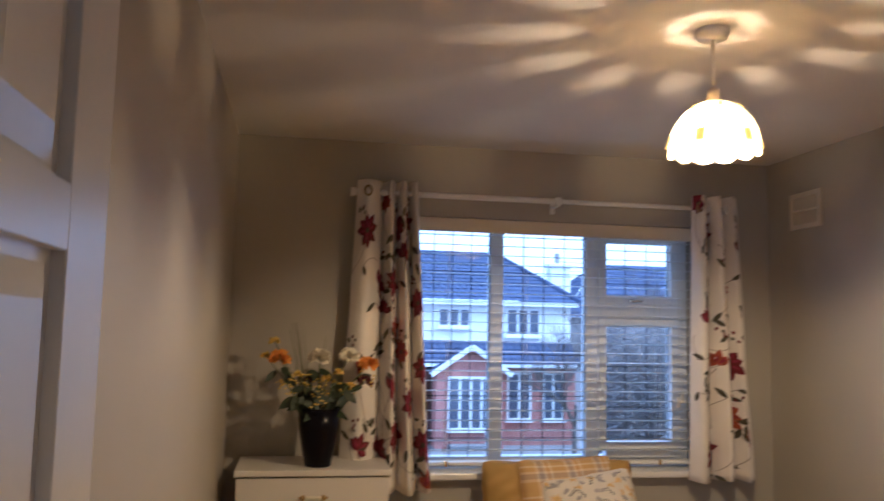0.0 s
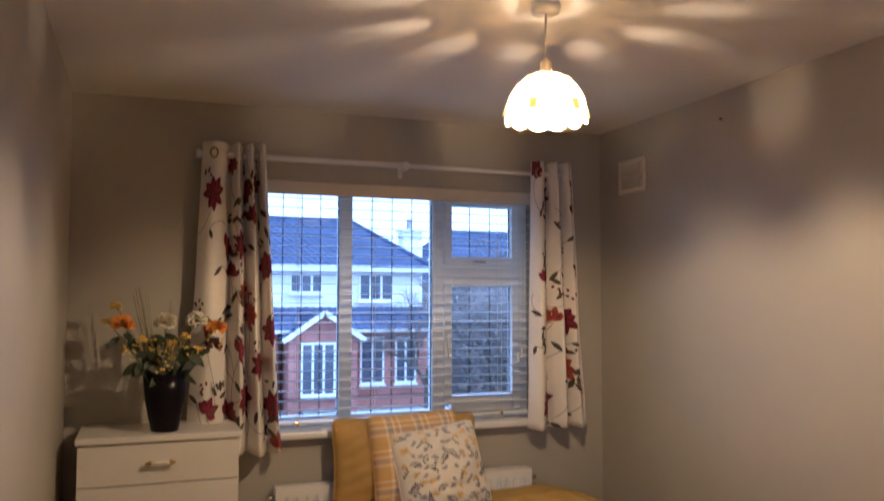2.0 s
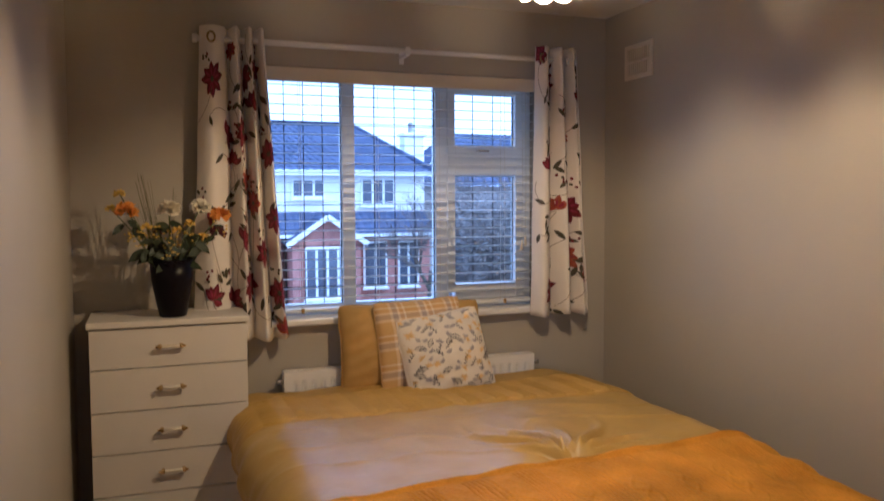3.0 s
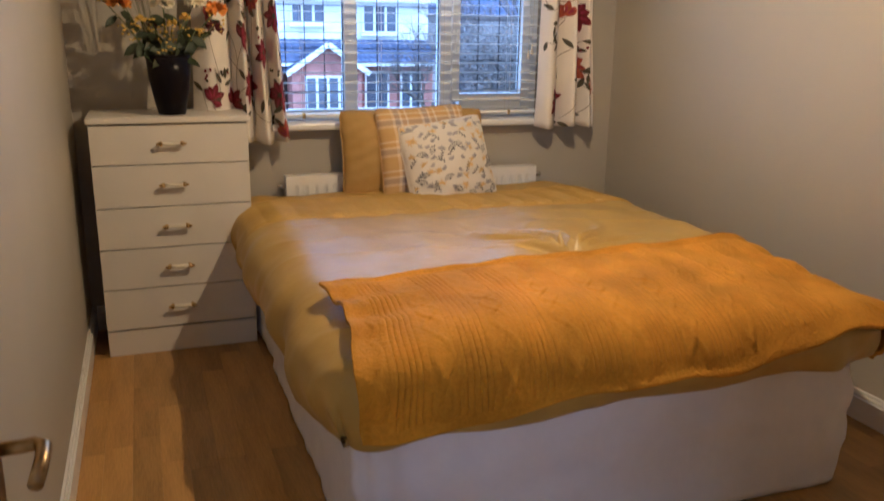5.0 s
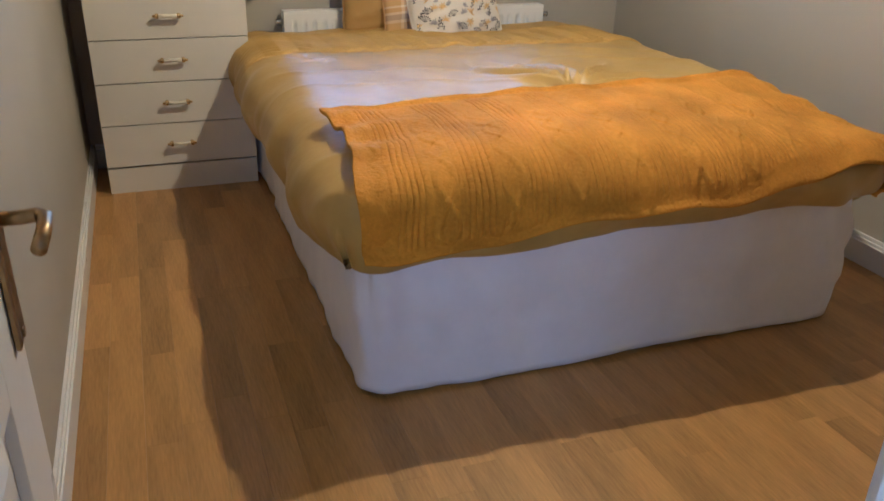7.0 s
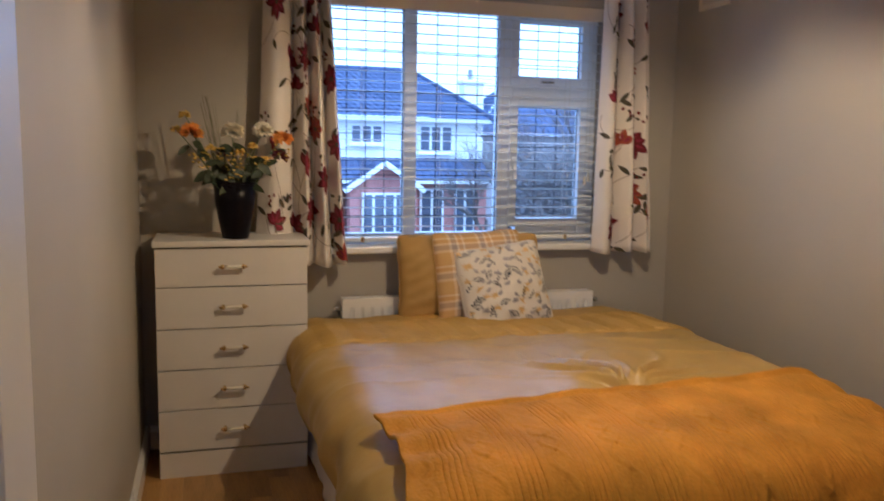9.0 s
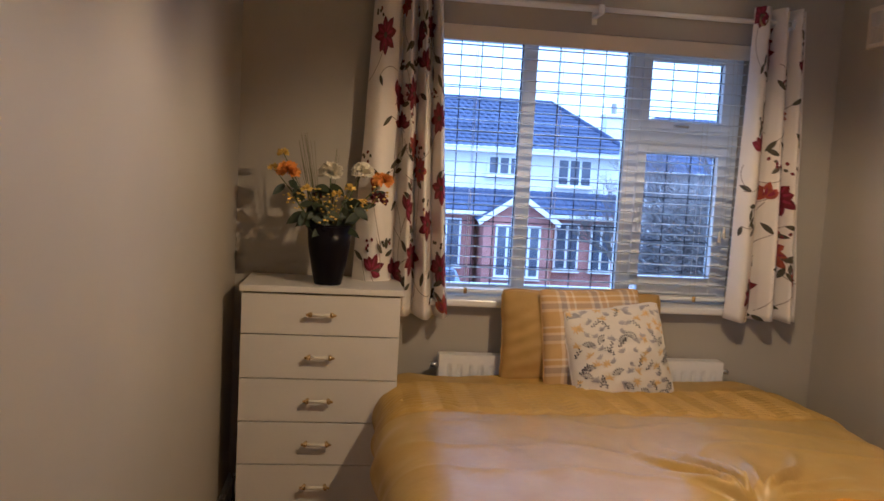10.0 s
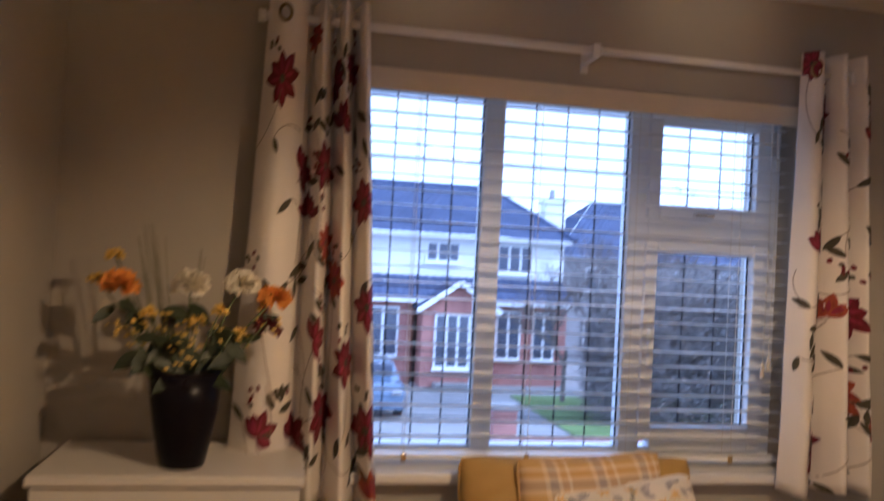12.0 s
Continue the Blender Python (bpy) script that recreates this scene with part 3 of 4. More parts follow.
for c, sf, w in ((left_c, lsurf, 0.72), (right_c, rsurf, 0.62)):
    for u in ((0.13,) if w > 0.7 else (0.10,)):
        p = sf(u * w, 1.343 if w > 0.7 else 1.31)
        ring = bmesh.new()
        pts = [(p.x + 0.020 * math.cos(k * math.pi / 8) * 0.8, p.y - 0.006, RZ + 0.022 * math.sin(k * math.pi / 8)) for k in range(17)]
        part("eyelet", tube(pts, 0.0045, 6, ring), ABRASS, c, "dark bronze eyelet ring", smooth=True)

# ---- pendant lamp ----
LX, LY = BULB[0], BULB[1]
lamp = thing("pendant_lamp", (LX, LY, H), "lit opal glass dome pendant with scalloped rim and amber pieces", "lamp")
part("ceiling_rose", lathe([(0.0, 0), (0.046, 0.0), (0.046, -0.012), (0.041, -0.028), (0.0, -0.03)], (LX, LY, H), 28), GLOSS, lamp, smooth=True)
part("flex", tube([(LX, LY, H - 0.03), (LX, LY, 2.27)], 0.0032, 8), CORD, lamp, smooth=True)
part("lampholder", lathe([(0.004, 0.045), (0.017, 0.035), (0.019, 0.0), (0.019, -0.012)], (LX, LY, 2.236), 20), CREAM, lamp, smooth=True)


def dome(t):
    """Profile of the shade: t from 0 at the crown to 1 at the rim."""
    a = t * math.pi / 2 * 0.97
    return 0.017 + 0.108 * math.sin(a) ** 1.12, 2.236 - 0.143 * (1 - math.cos(a))


NP = 12
dm = bmesh.new()
nu, nv = NP * 10, 26
grid = []
for j in range(nv + 1):
    t = j / nv
    row = []
    for i in range(nu):
        ang = 2 * math.pi * i / nu
        r, z = dome(t)
        lobe = abs(math.sin(ang * NP / 2))
        z -= 0.017 * max(0, (t - 0.8) / 0.2) * lobe ** 0.7
        r += 0.003 * t * lobe
        row.append(dm.verts.new((LX + r * math.cos(ang), LY + r * math.sin(ang), z)))
    grid.append(row)
for j in range(nv):
    t = (j + 0.5) / nv
    for i in range(nu):
        k = i % 10
        if (0.53 < t < 0.65 and (k == 4 or (k == 5 and t < 0.56))) or (0.78 < t < 0.86 and k in (4, 5)):
            continue          # open slots that throw the petals of light
        if 0.11 < t < 0.19 and i % 6 == 0:
            continue          # gap round the holder
        dm.faces.new((grid[j][i], grid[j][(i + 1) % nu], grid[j + 1][(i + 1) % nu], grid[j + 1][i]))
for v in [v for v in dm.verts if not v.link_faces]:
    dm.verts.remove(v)
shade = part("shade", dm, SHADE, lamp, smooth=True)
for k in range(NP):
    ang = 2 * math.pi * (k + 0.5) / NP
    t = 0.91 if k % 2 else 0.36
    r, z = dome(t)
    m = Matrix.Translation((LX + (r + 0.004) * math.cos(ang), LY + (r + 0.004) * math.sin(ang), z)) @ Euler((0, radians(-18 if k % 2 else -50), ang)).to_matrix().to_4x4()
    s = (0.011, 0.019) if k % 2 else (0.007, 0.009)
    part("amber_piece", box(-0.002, 0.002, -s[0], s[0], -s[1], s[1], 0.0015, m=m), AMBER, shade)
part("bulb", lathe([(0.012, 0.07), (0.014, 0.05), (0.0, 0.049)], (LX, LY, 2.16), 16), GLOSS, lamp)
for k in range(3):
    a = 2 * math.pi * k / 3
    part("carrier_arm", tube([(LX + 0.018 * math.cos(a), LY + 0.018 * math.sin(a), 2.232), (LX + 0.044 * math.cos(a), LY + 0.044 * math.sin(a), 2.232)], 0.002, 6), BRASS, lamp)

# ---- vent and nails on the wall ----
vent = thing("wall_vent", (X1, 3.23, 2.175), "cream plastic wall vent with vertical slots", "vent")
VY0, VY1, VZ0, VZ1 = 3.112, 3.347, 2.088, 2.262
vb = box(X1 - 0.014, X1, VY0, VY0 + 0.024, VZ0, VZ1, 0.003)
for q in ((VY1 - 0.024, VY1, VZ0, VZ1), (VY0 + 0.02, VY1 - 0.02, VZ0, VZ0 + 0.022), (VY0 + 0.02, VY1 - 0.02, VZ1 - 0.022, VZ1), (VY0 + 0.02, VY1 - 0.02, 2.169, 2.181)):
    box(X1 - 0.0135, X1, q[0], q[1], q[2], q[3], 0.003, vb)
part("frame", vb, CREAM, vent)
# dark brown sheet paints the shade seen inside the slots
part("slot_shade", box(X1 - 0.003, X1 - 0.001, VY0 + 0.01, VY1 - 0.01, VZ0 + 0.01, VZ1 - 0.01), mat("vent_shadow_brown", (0.07, 0.05, 0.03), 0.8), vent)
for k in range(10):
    y = VY0 + 0.034 + k * (VY1 - VY0 - 0.068) / 9
    part("slat", box(X1 - 0.012, X1 - 0.003, y - 0.0036, y + 0.0036, VZ0 + 0.02, VZ1 - 0.02), CREAM, vent)
for y, z in ((1.62, 2.18), (2.55, 2.33)):
    solo("nail", tube([(X1 + 0.004, y, z), (X1 - 0.012, y, z), (X1 - 0.013, y, z)], 0.004, 8), DARK, "small dark nail stuck in the wall", "nail")

# ---- radiator ----
rad = thing("radiator", (1.333, 3.5, 0.1), "white enamel panel radiator on the wall under the window", "radiator")
RX0, RX1, RYF, RZ0, RZ1 = 0.688, 1.980, 3.452, 0.10, 0.683


def rad_face(u, v):
    x, z = RX0 + u * (RX1 - RX0), RZ0 + v * (RZ1 - RZ0)
    flute = max(0.0, math.cos(2 * math.pi * (x - RX0) / 0.0462)) ** 0.6 if 0.03 < x - RX0 < RX1 - RX0 - 0.03 else 0
    env = 1 if 0.06 < v < 0.925 else 0
    return Vector((x, RYF + 0.011 * flute * env, z))


part("panel", sheet(rad_face, 336, 40), RADM, rad, smooth=True)
part("top_grille", box(RX0, RX1, RYF, RYF + 0.065, RZ1 - 0.004, RZ1 + 0.003, 0.003), RADM, rad)
part("back_panel", box(RX0 + 0.002, RX1 - 0.002, RYF + 0.03, RYF + 0.064, RZ0, RZ1 - 0.004), RADM, rad)
for x in (RX0, RX1 - 0.006):
    part("side", box(x, x + 0.006, RYF + 0.001, RYF + 0.066, RZ0, RZ1 - 0.004, 0.002), RADM, rad)
for x, s in ((RX0, -1), (RX1, 1)):
    part("valve", tube([(x, RYF + 0.03, 0.635), (x + s * 0.02, RYF + 0.03, 0.635), (x + s * 0.035, RYF + 0.03, 0.635)], 0.013, 10), CHROME, rad, smooth=True)
for x in (RX0 + 0.2, RX1 - 0.2):
    part("bracket", box(x - 0.02, x + 0.02, RYF + 0.06, Y1, 0.3, 0.5), RADM, rad)

# ---- chest of drawers ----
CX0, CX1, CYF, CYB = -0.122, 0.492, 3.170, 3.530
chest = thing("chest_of_drawers", ((CX0 + CX1) / 2, 3.35, 0), "white five-drawer chest with small brass and ivory handles", "chest of drawers")
part("carcass", box(CX0, CX1, CYF + 0.018, CYB, 0.0, 0.972, 0.002), CHEST, chest)
# near-black sheet behind the fronts stands in for shade in the gaps
part("gap_shade", box(CX0 + 0.004, CX1 - 0.004, CYF + 0.0165, CYF + 0.0178, 0.1085, 0.971), DARK, chest, "near-black sheet painting the shade in the gaps between drawers")
part("top", box(CX0 - 0.008, CX1 + 0.010, CYF - 0.012, CYB + 0.005, 0.974, 1.000, 0.005), CHEST, chest)
part("plinth", box(CX0 + 0.002, CX1 - 0.002, CYF + 0.006, CYF + 0.017, 0.0, 0.108, 0.001), CHEST, chest)
edges = [0.114, 0.290, 0.462, 0.634, 0.808, 0.970]
for z0, z1 in zip(edges, edges[1:]):
    d = part("drawer", box(CX0 + 0.001, CX1 - 0.001, CYF, CYF + 0.016, z0 + 0.002, z1 - 0.002, 0.002), CHEST, chest)
    hx, hz2 = (CX0 + CX1) / 2, z0 + (z1 - z0) * 0.53
    h = part("handle", tube([(hx - 0.034, CYF - 0.026, hz2), (hx - 0.012, CYF - 0.027, hz2), (hx + 0.012, CYF - 0.027, hz2), (hx + 0.034, CYF - 0.026, hz2)], 0.0072, 10), IVORY, d, "ivory bar handle with brass ends", smooth=True)
    for s in (-1, 1):
        bm = tube([(hx + s * 0.040, CYF, hz2), (hx + s * 0.040, CYF - 0.012, hz2), (hx + s * 0.040, CYF - 0.030, hz2)], 0.0075, 10)
        bmesh.ops.create_uvsphere(bm, u_segments=10, v_segments=8, radius=0.0105, matrix=Matrix.Translation((hx + s * 0.042, CYF - 0.026, hz2)))
        bmesh.ops.create_uvsphere(bm, u_segments=8, v_segments=6, radius=0.0055, matrix=Matrix.Translation((hx + s * 0.054, CYF - 0.026, hz2)))
        ob = new("handle_end", finish("handle_end", bm, BRASS))
        ob.parent = d
        ob.location = -BASE[chest]

# ---- vase with artificial flowers ----
VX, VYc, VZ = 0.201, 3.265, 1.000
vase = thing("vase", (VX, VYc, VZ), "tall tapered glossy black vase on the chest", "vase")
part("body", lathe([(0.0, 0.004), (0.050, 0.0), (0.054, 0.003), (0.068, 0.07), (0.082, 0.15), (0.089, 0.232), (0.083, 0.232), (0.076, 0.15), (0.05, 0.03), (0.0, 0.02)], (VX, VYc, VZ), 40), BLACK, vase, smooth=True)
part("rim", lathe([(0.0835, 0.2325), (0.090, 0.2325), (0.0905, 0.2365), (0.087, 0.2395), (0.0835, 0.2365)], (VX, VYc, VZ), 40), BLACK, vase, smooth=True)


def ruffled(centre, radius, n, seed, squash=0.8):
    rnd = random.Random(seed)
    bm = bmesh.new()
    for k in range(n):
        th, ph = rnd.uniform(0, 6.283), math.acos(rnd.uniform(-0.35, 1))
        d = Vector((math.sin(ph) * math.cos(th), math.sin(ph) * math.sin(th), math.cos(ph) * squash))
        a = d.orthogonal().normalized()
        a = (Matrix.Rotation(rnd.uniform(0, 6.28), 3, d.normalized()) @ a)
        b = d.cross(a).normalized()
        shell = rnd.choice((0.62, 0.8, 0.95))
        w, base = radius * rnd.uniform(0.28, 0.42), Vector(centre) + d * radius * 0.2
        tip = Vector(centre) + d * radius * shell
        bend = b * radius * rnd.uniform(-0.2, 0.3)

        def f(u, v):
            q = base.lerp(tip, v) + a * w * (2 * u - 1) * (0.35 + 0.65 * v) + bend * v * v
            return q + d * radius * 0.10 * math.sin(u * 12 + k) * v
        sheet(f, 4, 3, bm)
    return bm


def leaf_bm(bm, base, tip, width, droop=0.01):
    base, tip = Vector(base), Vector(tip)
    d = (tip - base)
    side = d.cross(Vector((0.3, -1, 0.4))).normalized()

    def f(u, v):
        w = width * math.sin(math.pi * min(1, 0.08 + 0.92 * v)) ** 0.8
        return base + d * v + side * w * (2 * u - 1) + Vector((0, 0, -droop * v * v + 0.25 * width * abs(2 * u - 1)))
    return sheet(f, 2, 6, bm)


def flower(name, label, tip, radius, material, petals, seed, leaves=3, stem_r=0.0028):
    rnd = random.Random(seed)
    t = Vector(tip)
    base = Vector((VX + rnd.uniform(-0.03, 0.03), VYc + rnd.uniform(-0.03, 0.03), VZ + 0.03))
    rim = Vector((VX + (t.x - VX) * 0.32, VYc + (t.y - VYc) * 0.35, VZ + 0.235))
    mid = rim.lerp(t, 0.5) + Vector((0, 0, 0.015))
    fl = thing(name, base, label, "flower", "flowers in the vase")
    part("stem", tube([base, rim, mid, t], stem_r, 6), STEM, fl, smooth=True)
    part("bloom", ruffled(t, radius, petals, seed), material, fl, smooth=True)
    for k in range(leaves):
        p = rim.lerp(t, rnd.uniform(0.0, 0.8))
        bm = leaf_bm(bmesh.new(), p, p + Vector((rnd.uniform(-0.07, 0.07), rnd.uniform(-0.06, 0.03), rnd.uniform(-0.035, 0.035))), rnd.uniform(0.013, 0.021))
        part("leaf", bm, LEAF, fl, smooth=True)
    return fl


flower("carnation", "cream ruffled artificial carnation in the vase", (0.195, 3.29, 1.445), 0.050, CREAMF, 110, 1, 4)
flower("carnation", "cream ruffled artificial carnation in the vase", (0.318, 3.30, 1.450), 0.050, CREAMF, 110, 2, 4)
flower("orange_flower", "orange ruffled artificial flower in the vase", (0.030, 3.28, 1.440), 0.050, ORANGE, 90, 3, 5)
flower("orange_flower", "orange artificial flower leaning by the curtain", (0.405, 3.30, 1.420), 0.046, ORANGE, 80, 5, 3)
flower("yellow_flower", "small yellow artificial flower in the vase", (0.005, 3.33, 1.510), 0.028, YELLOW, 26, 6, 1, 0.002)
flower("maroon_flower", "dark maroon artificial flower in the vase", (0.388, 3.28, 1.345), 0.042, MAROON, 34, 7, 2)
flower("maroon_flower", "dark maroon artificial flower in the vase", (0.150, 3.30, 1.350), 0.026, MAROON, 26, 8, 2)
for k, tip in enumerate(((0.105, 3.25, 1.375), (0.275, 3.24, 1.385), (0.325, 3.25, 1.33), (0.225, 3.23, 1.36), (-0.03, 3.30, 1.45))):
    flower("yellow_flower", "small yellow-green artificial flower in the vase", tip, 0.024, YELLOW, 24, 40 + k, 2, 0.002)
rb = random.Random(21)
for k in range(15):
    tip = (VX + rb.uniform(-0.16, 0.19), VYc + rb.uniform(-0.07, 0.04), VZ + rb.uniform(0.27, 0.37))
    f = thing("filler_sprig", (VX, VYc, VZ + 0.03), "sprig of tiny yellow blossoms and dark leaves", "flower", "flowers in the vase")
    rim = Vector((VX + (tip[0] - VX) * 0.4, VYc + (tip[1] - VYc) * 0.4, VZ + 0.22))
    part("stem", tube([(VX, VYc, VZ + 0.03), rim, tip], 0.0018, 5), STEM, f, smooth=True)
    bm = bmesh.new()
    for q in range(9):
        c = Vector(tip) + Vector((rb.uniform(-0.035, 0.035), rb.uniform(-0.03, 0.03), rb.uniform(-0.035, 0.03)))
        bmesh.ops.create_icosphere(bm, subdivisions=1, radius=rb.uniform(0.004, 0.008), matrix=Matrix.Translation(c) @ Matrix.Diagonal((1, 1, 0.6, 1)))
    part("blossom", bm, YELLOW, f, smooth=True)
    for q in range(4):
        p = rim.lerp(Vector(tip), rb.uniform(0.0, 0.9))
        part("leaf", leaf_bm(bmesh.new(), p, p + Vector((rb.uniform(-0.08, 0.08), rb.uniform(-0.07, 0.02), rb.uniform(-0.05, 0.04))), rb.uniform(0.014, 0.022)), LEAF, f, smooth=True)
gr = thing("grass_spray", (VX - 0.03, VYc, VZ + 0.03), "spray of dark artificial grass blades", "foliage")
for k in range(22):
    tip = Vector((VX - 0.10 + rb.uniform(-0.055, 0.05), VYc + rb.uniform(-0.02, 0.05), VZ + rb.uniform(0.42, 0.60)))
    if k > 17:
        tip = Vector((VX + 0.0 + rb.uniform(0.0, 0.03), VYc + 0.03, VZ + rb.uniform(0.50, 0.56)))
    b0 = Vector((VX - 0.02, VYc, VZ + 0.03))
    part("blade", tube([b0, b0.lerp(tip, 0.5) + Vector((rb.uniform(-0.01, 0.012), 0, 0.02)), tip], 0.0022, 4, taper=0.3), GRASSB, gr, smooth=True)

# ---- bed ----
BC, BA = 1.282, 0.765        # centre line and half width of the base
BF, BH = 1.410, 3.43         # foot and head
bed = thing("bed", (BC, 2.4, 0), "king-size divan bed with white valance sheet", "bed")


def valance(u, v):
    """Skirt round the base, up from the floor; u runs down one side, round the foot and up the other."""
    L1, L2 = BH - BF, 2 * BA
    r = 0.07
    s = u * (2 * L1 + L2)
    if s < L1:
        x, y, n = BC - BA, BH - s, Vector((-1, 0, 0))
    elif s < L1 + L2:
        x, y, n = BC - BA + (s - L1), BF, Vector((0, -1, 0))
    else:
        x, y, n = BC + BA, BF + (s - L1 - L2), Vector((1, 0, 0))
    for sx in (-1, 1):
        cx, cy = BC + sx * (BA - r), BF + r
        if (x - cx) * sx > 0 and y < cy:
            d = Vector((x - cx, y - cy, 0)).normalized()
            x, y, n = cx + d.x * r, cy + d.y * r, d
    fold = 0.014 * noise.noise(Vector((s * 3.2, v * 1.5, 0))) + 0.008 * noise.noise(Vector((s * 11, v * 5, 4)))
    near = max(math.exp(-((s - L1) / 0.16) ** 2), math.exp(-((s - L1 - L2) / 0.12) ** 2))
    fold += 0.004 * (1 - abs(math.sin(v * 9 + 1.5 * noise.noise(Vector((s * 1.5, 0, 3)))))) ** 3
    fold += 0.016 * near * math.sin(s * 60 + 5 * v) * v * (1 - v * 0.5)
    fold += 0.030 * math.exp(-((s - L1 - L2 - 0.08) / 0.10) ** 2) * math.sin(math.pi * min(1, v * 1.1)) ** 1.2
    out = 0.010 * (1 - v) ** 2 + fold + 0.006 * math.tanh((v - 0.5 - 0.03 * math.sin(s * 2)) * 28)
    return Vector((x + n.x * out, y + n.y * out, 0.006 + 0.010 * (0.5 + 0.5 * math.sin(s * 7)) * (1 - v) + v * 0.46))


vs = part("valance_sheet", sheet(valance, 420, 24), SHEET, bed, "white cotton valance sheet", smooth=True)
solid(vs, 0.004, -1)
part("mattress", box(BC - BA + 0.02, BC + BA - 0.02, BF + 0.03, BH, 0.03, 0.56, 0.05), SHEET, bed, smooth=True)


def fall(d, a, r):
    """Along a cloth over an edge: how far out and how far down at d metres from the middle."""
    s, d = (1 if d >= 0 else -1), abs(d)
    if d < a - r:
        return s * d, 0.0
    t = (d - (a - r)) / r
    if t < math.pi / 2:
        return s * (a - r + r * math.sin(t)), r * (1 - math.cos(t))
    return s * a, r + (d - (a - r) - r * math.pi / 2)


TOP, DA, DR = 0.625, 0.845, 0.15
DFOOT = 1.375


def ss(k):
    k = min(1, max(0, k))
    return k * k * (3 - 2 * k)


KX, KY = 1.385, 1.985        # where the creases of the duvet gather
CREASES = ((1.62, 0.10, 0.034, 0.60), (1.22, 0.12, 0.026, 0.45), (0.90, 0.12, 0.030, 0.62), (0.58, 0.13, 0.024, 0.55), (2.15, 0.12, 0.020, 0.45), (0.28, 0.14, 0.016, 0.45), (1.95, 0.06, 0.026, 0.72))


def duvet_at(d, e, lift=0.0, calm=False):
    """d metres across from the centre line, e metres down the bed from the head end."""
    ox, zx = fall(d, DA, DR)
    oy, zy = fall(e, BH - DFOOT, 0.14)
    drop = (zx ** 2.4 + zy ** 2.4) ** (1 / 2.4)
    across = ss((d + DA) / (2 * DA))
    most = 0.235 - 0.060 * across * ss(zy / 0.05)
    # round corners in plan
    cr = 0.15
    cx, cy = DA - cr, BH - DFOOT - cr
    if abs(ox) > cx and oy > cy:
        q = Vector((abs(ox) - cx, oy - cy))
        if q.length > cr:
            q = q.normalized() * cr
        ox, oy = (1 if ox > 0 else -1) * (cx + q.x), cy + q.y
    n = Vector((0, 0, 1)) * max(0, 1 - drop / 0.12)
    if zx > 0.004:
        n.x += (1 if d > 0 else -1) * min(1, zx / 0.12)
    if zy > 0.004:
        n.y -= min(1, zy / 0.12)
    n.normalize()
    under = max(0.0, drop - most)
    drop = min(drop, most) + 0.25 * min(under, 0.03) - 0.06 * max(0, under - 0.03)
    p = Vector((BC + ox, BH - oy, TOP - drop))
    flat = max(0.0, 1 - drop / 0.1)
    p.z += 0.022 * noise.noise(Vector((p.x * 1.7, p.y * 1.5, 0.3))) * flat
    p.z += 0.010 * noise.noise(Vector((p.x * 5 + p.y * 2, p.y * 3, 2.3))) * flat
    p.z -= 0.060 * ss((d - 0.20) / 0.6) * ss((e - 1.2) / 0.7) * (0.4 + 0.6 * flat)
    p.z += 0.006 * noise.noise(Vector((p.x * 3.5 - p.y * 7, p.x * 9 + p.y * 4, 5.1))) * flat
    p.x += 0.035 * ss((d - 0.3) / 0.5) * (1 - ss((e - 1.0) / 0.8))
    p.x -= 0.050 * min(1, zy / 0.2) * ss((d - 0.4) / 0.4)
    # creases that fan out from one point
    vx, vy = p.x - KX, p.y - KY
    rho, phi = math.hypot(vx, vy), math.atan2(vy, vx)
    if vy > -0.1 and rho < 0.9 and not calm:
        for ang, wid, amp, reach in CREASES:
            bent = ang + 0.25 * math.sin(rho * 7 + ang * 3) * rho
            across_r = rho * math.sin(min(1.5, abs(phi - bent)))
            p.z += 1.9 * amp * math.exp(-(across_r / (0.010 + wid * rho * 0.24)) ** 2) * ss(rho / 0.10) * (1 - ss(rho / reach)) * flat
        p.z -= 0.03 * math.exp(-(rho / 0.07) ** 2) * flat
    if e < 0.75:
        p.z -= 0.018 * max(0, 1 - e / 0.5)
    # long soft folds across the plain panel
    if not calm:
        p.z += 0.006 * (1 - abs(math.sin(p.y * 11 + 2.6 * noise.noise(Vector((p.x * 2.2, p.y * 2, 8))) + p.x * 1.3))) ** 4 * flat * ss((e - 0.66) / 0.1)
    if 0.20 < e < 0.64 and flat > 0:
        # pintucks in a woven zigzag
        tri = abs(((d / 0.13) % 1) * 2 - 1)
        wave = abs(math.sin(math.pi * (e + 0.030 * tri) / 0.034))
        p.z += 0.016 * wave * flat * ss((e - 0.20) / 0.03) * ss((0.64 - e) / 0.03)
    side = 0.022 * noise.noise(Vector((e * 4.5, d * 3.0, 7))) * min(1, drop / 0.15)
    side += 0.010 * noise.noise(Vector((e * 11, d * 9.0, 3))) * min(1, drop / 0.12)
    if not calm:
        side += 0.016 * math.sin((e if zx > zy else d) * 15 + 3 * noise.noise(Vector((e * 2, d * 2, 9)))) * ss(drop / 0.2)
    belly = 0.040 * math.sin(min(1, drop / 0.24) * math.pi)
    return p + n * (lift + side + belly - 0.8 * under)


DL, EL = DA - DR + DR * math.pi / 2 + 0.16, BH - DFOOT - 0.14 + 0.14 * math.pi / 2 + 0.19
duvet = thing("duvet", (BC, 2.4, 0.6), "ochre satin duvet with a pintucked band, spread over the bed", "duvet")
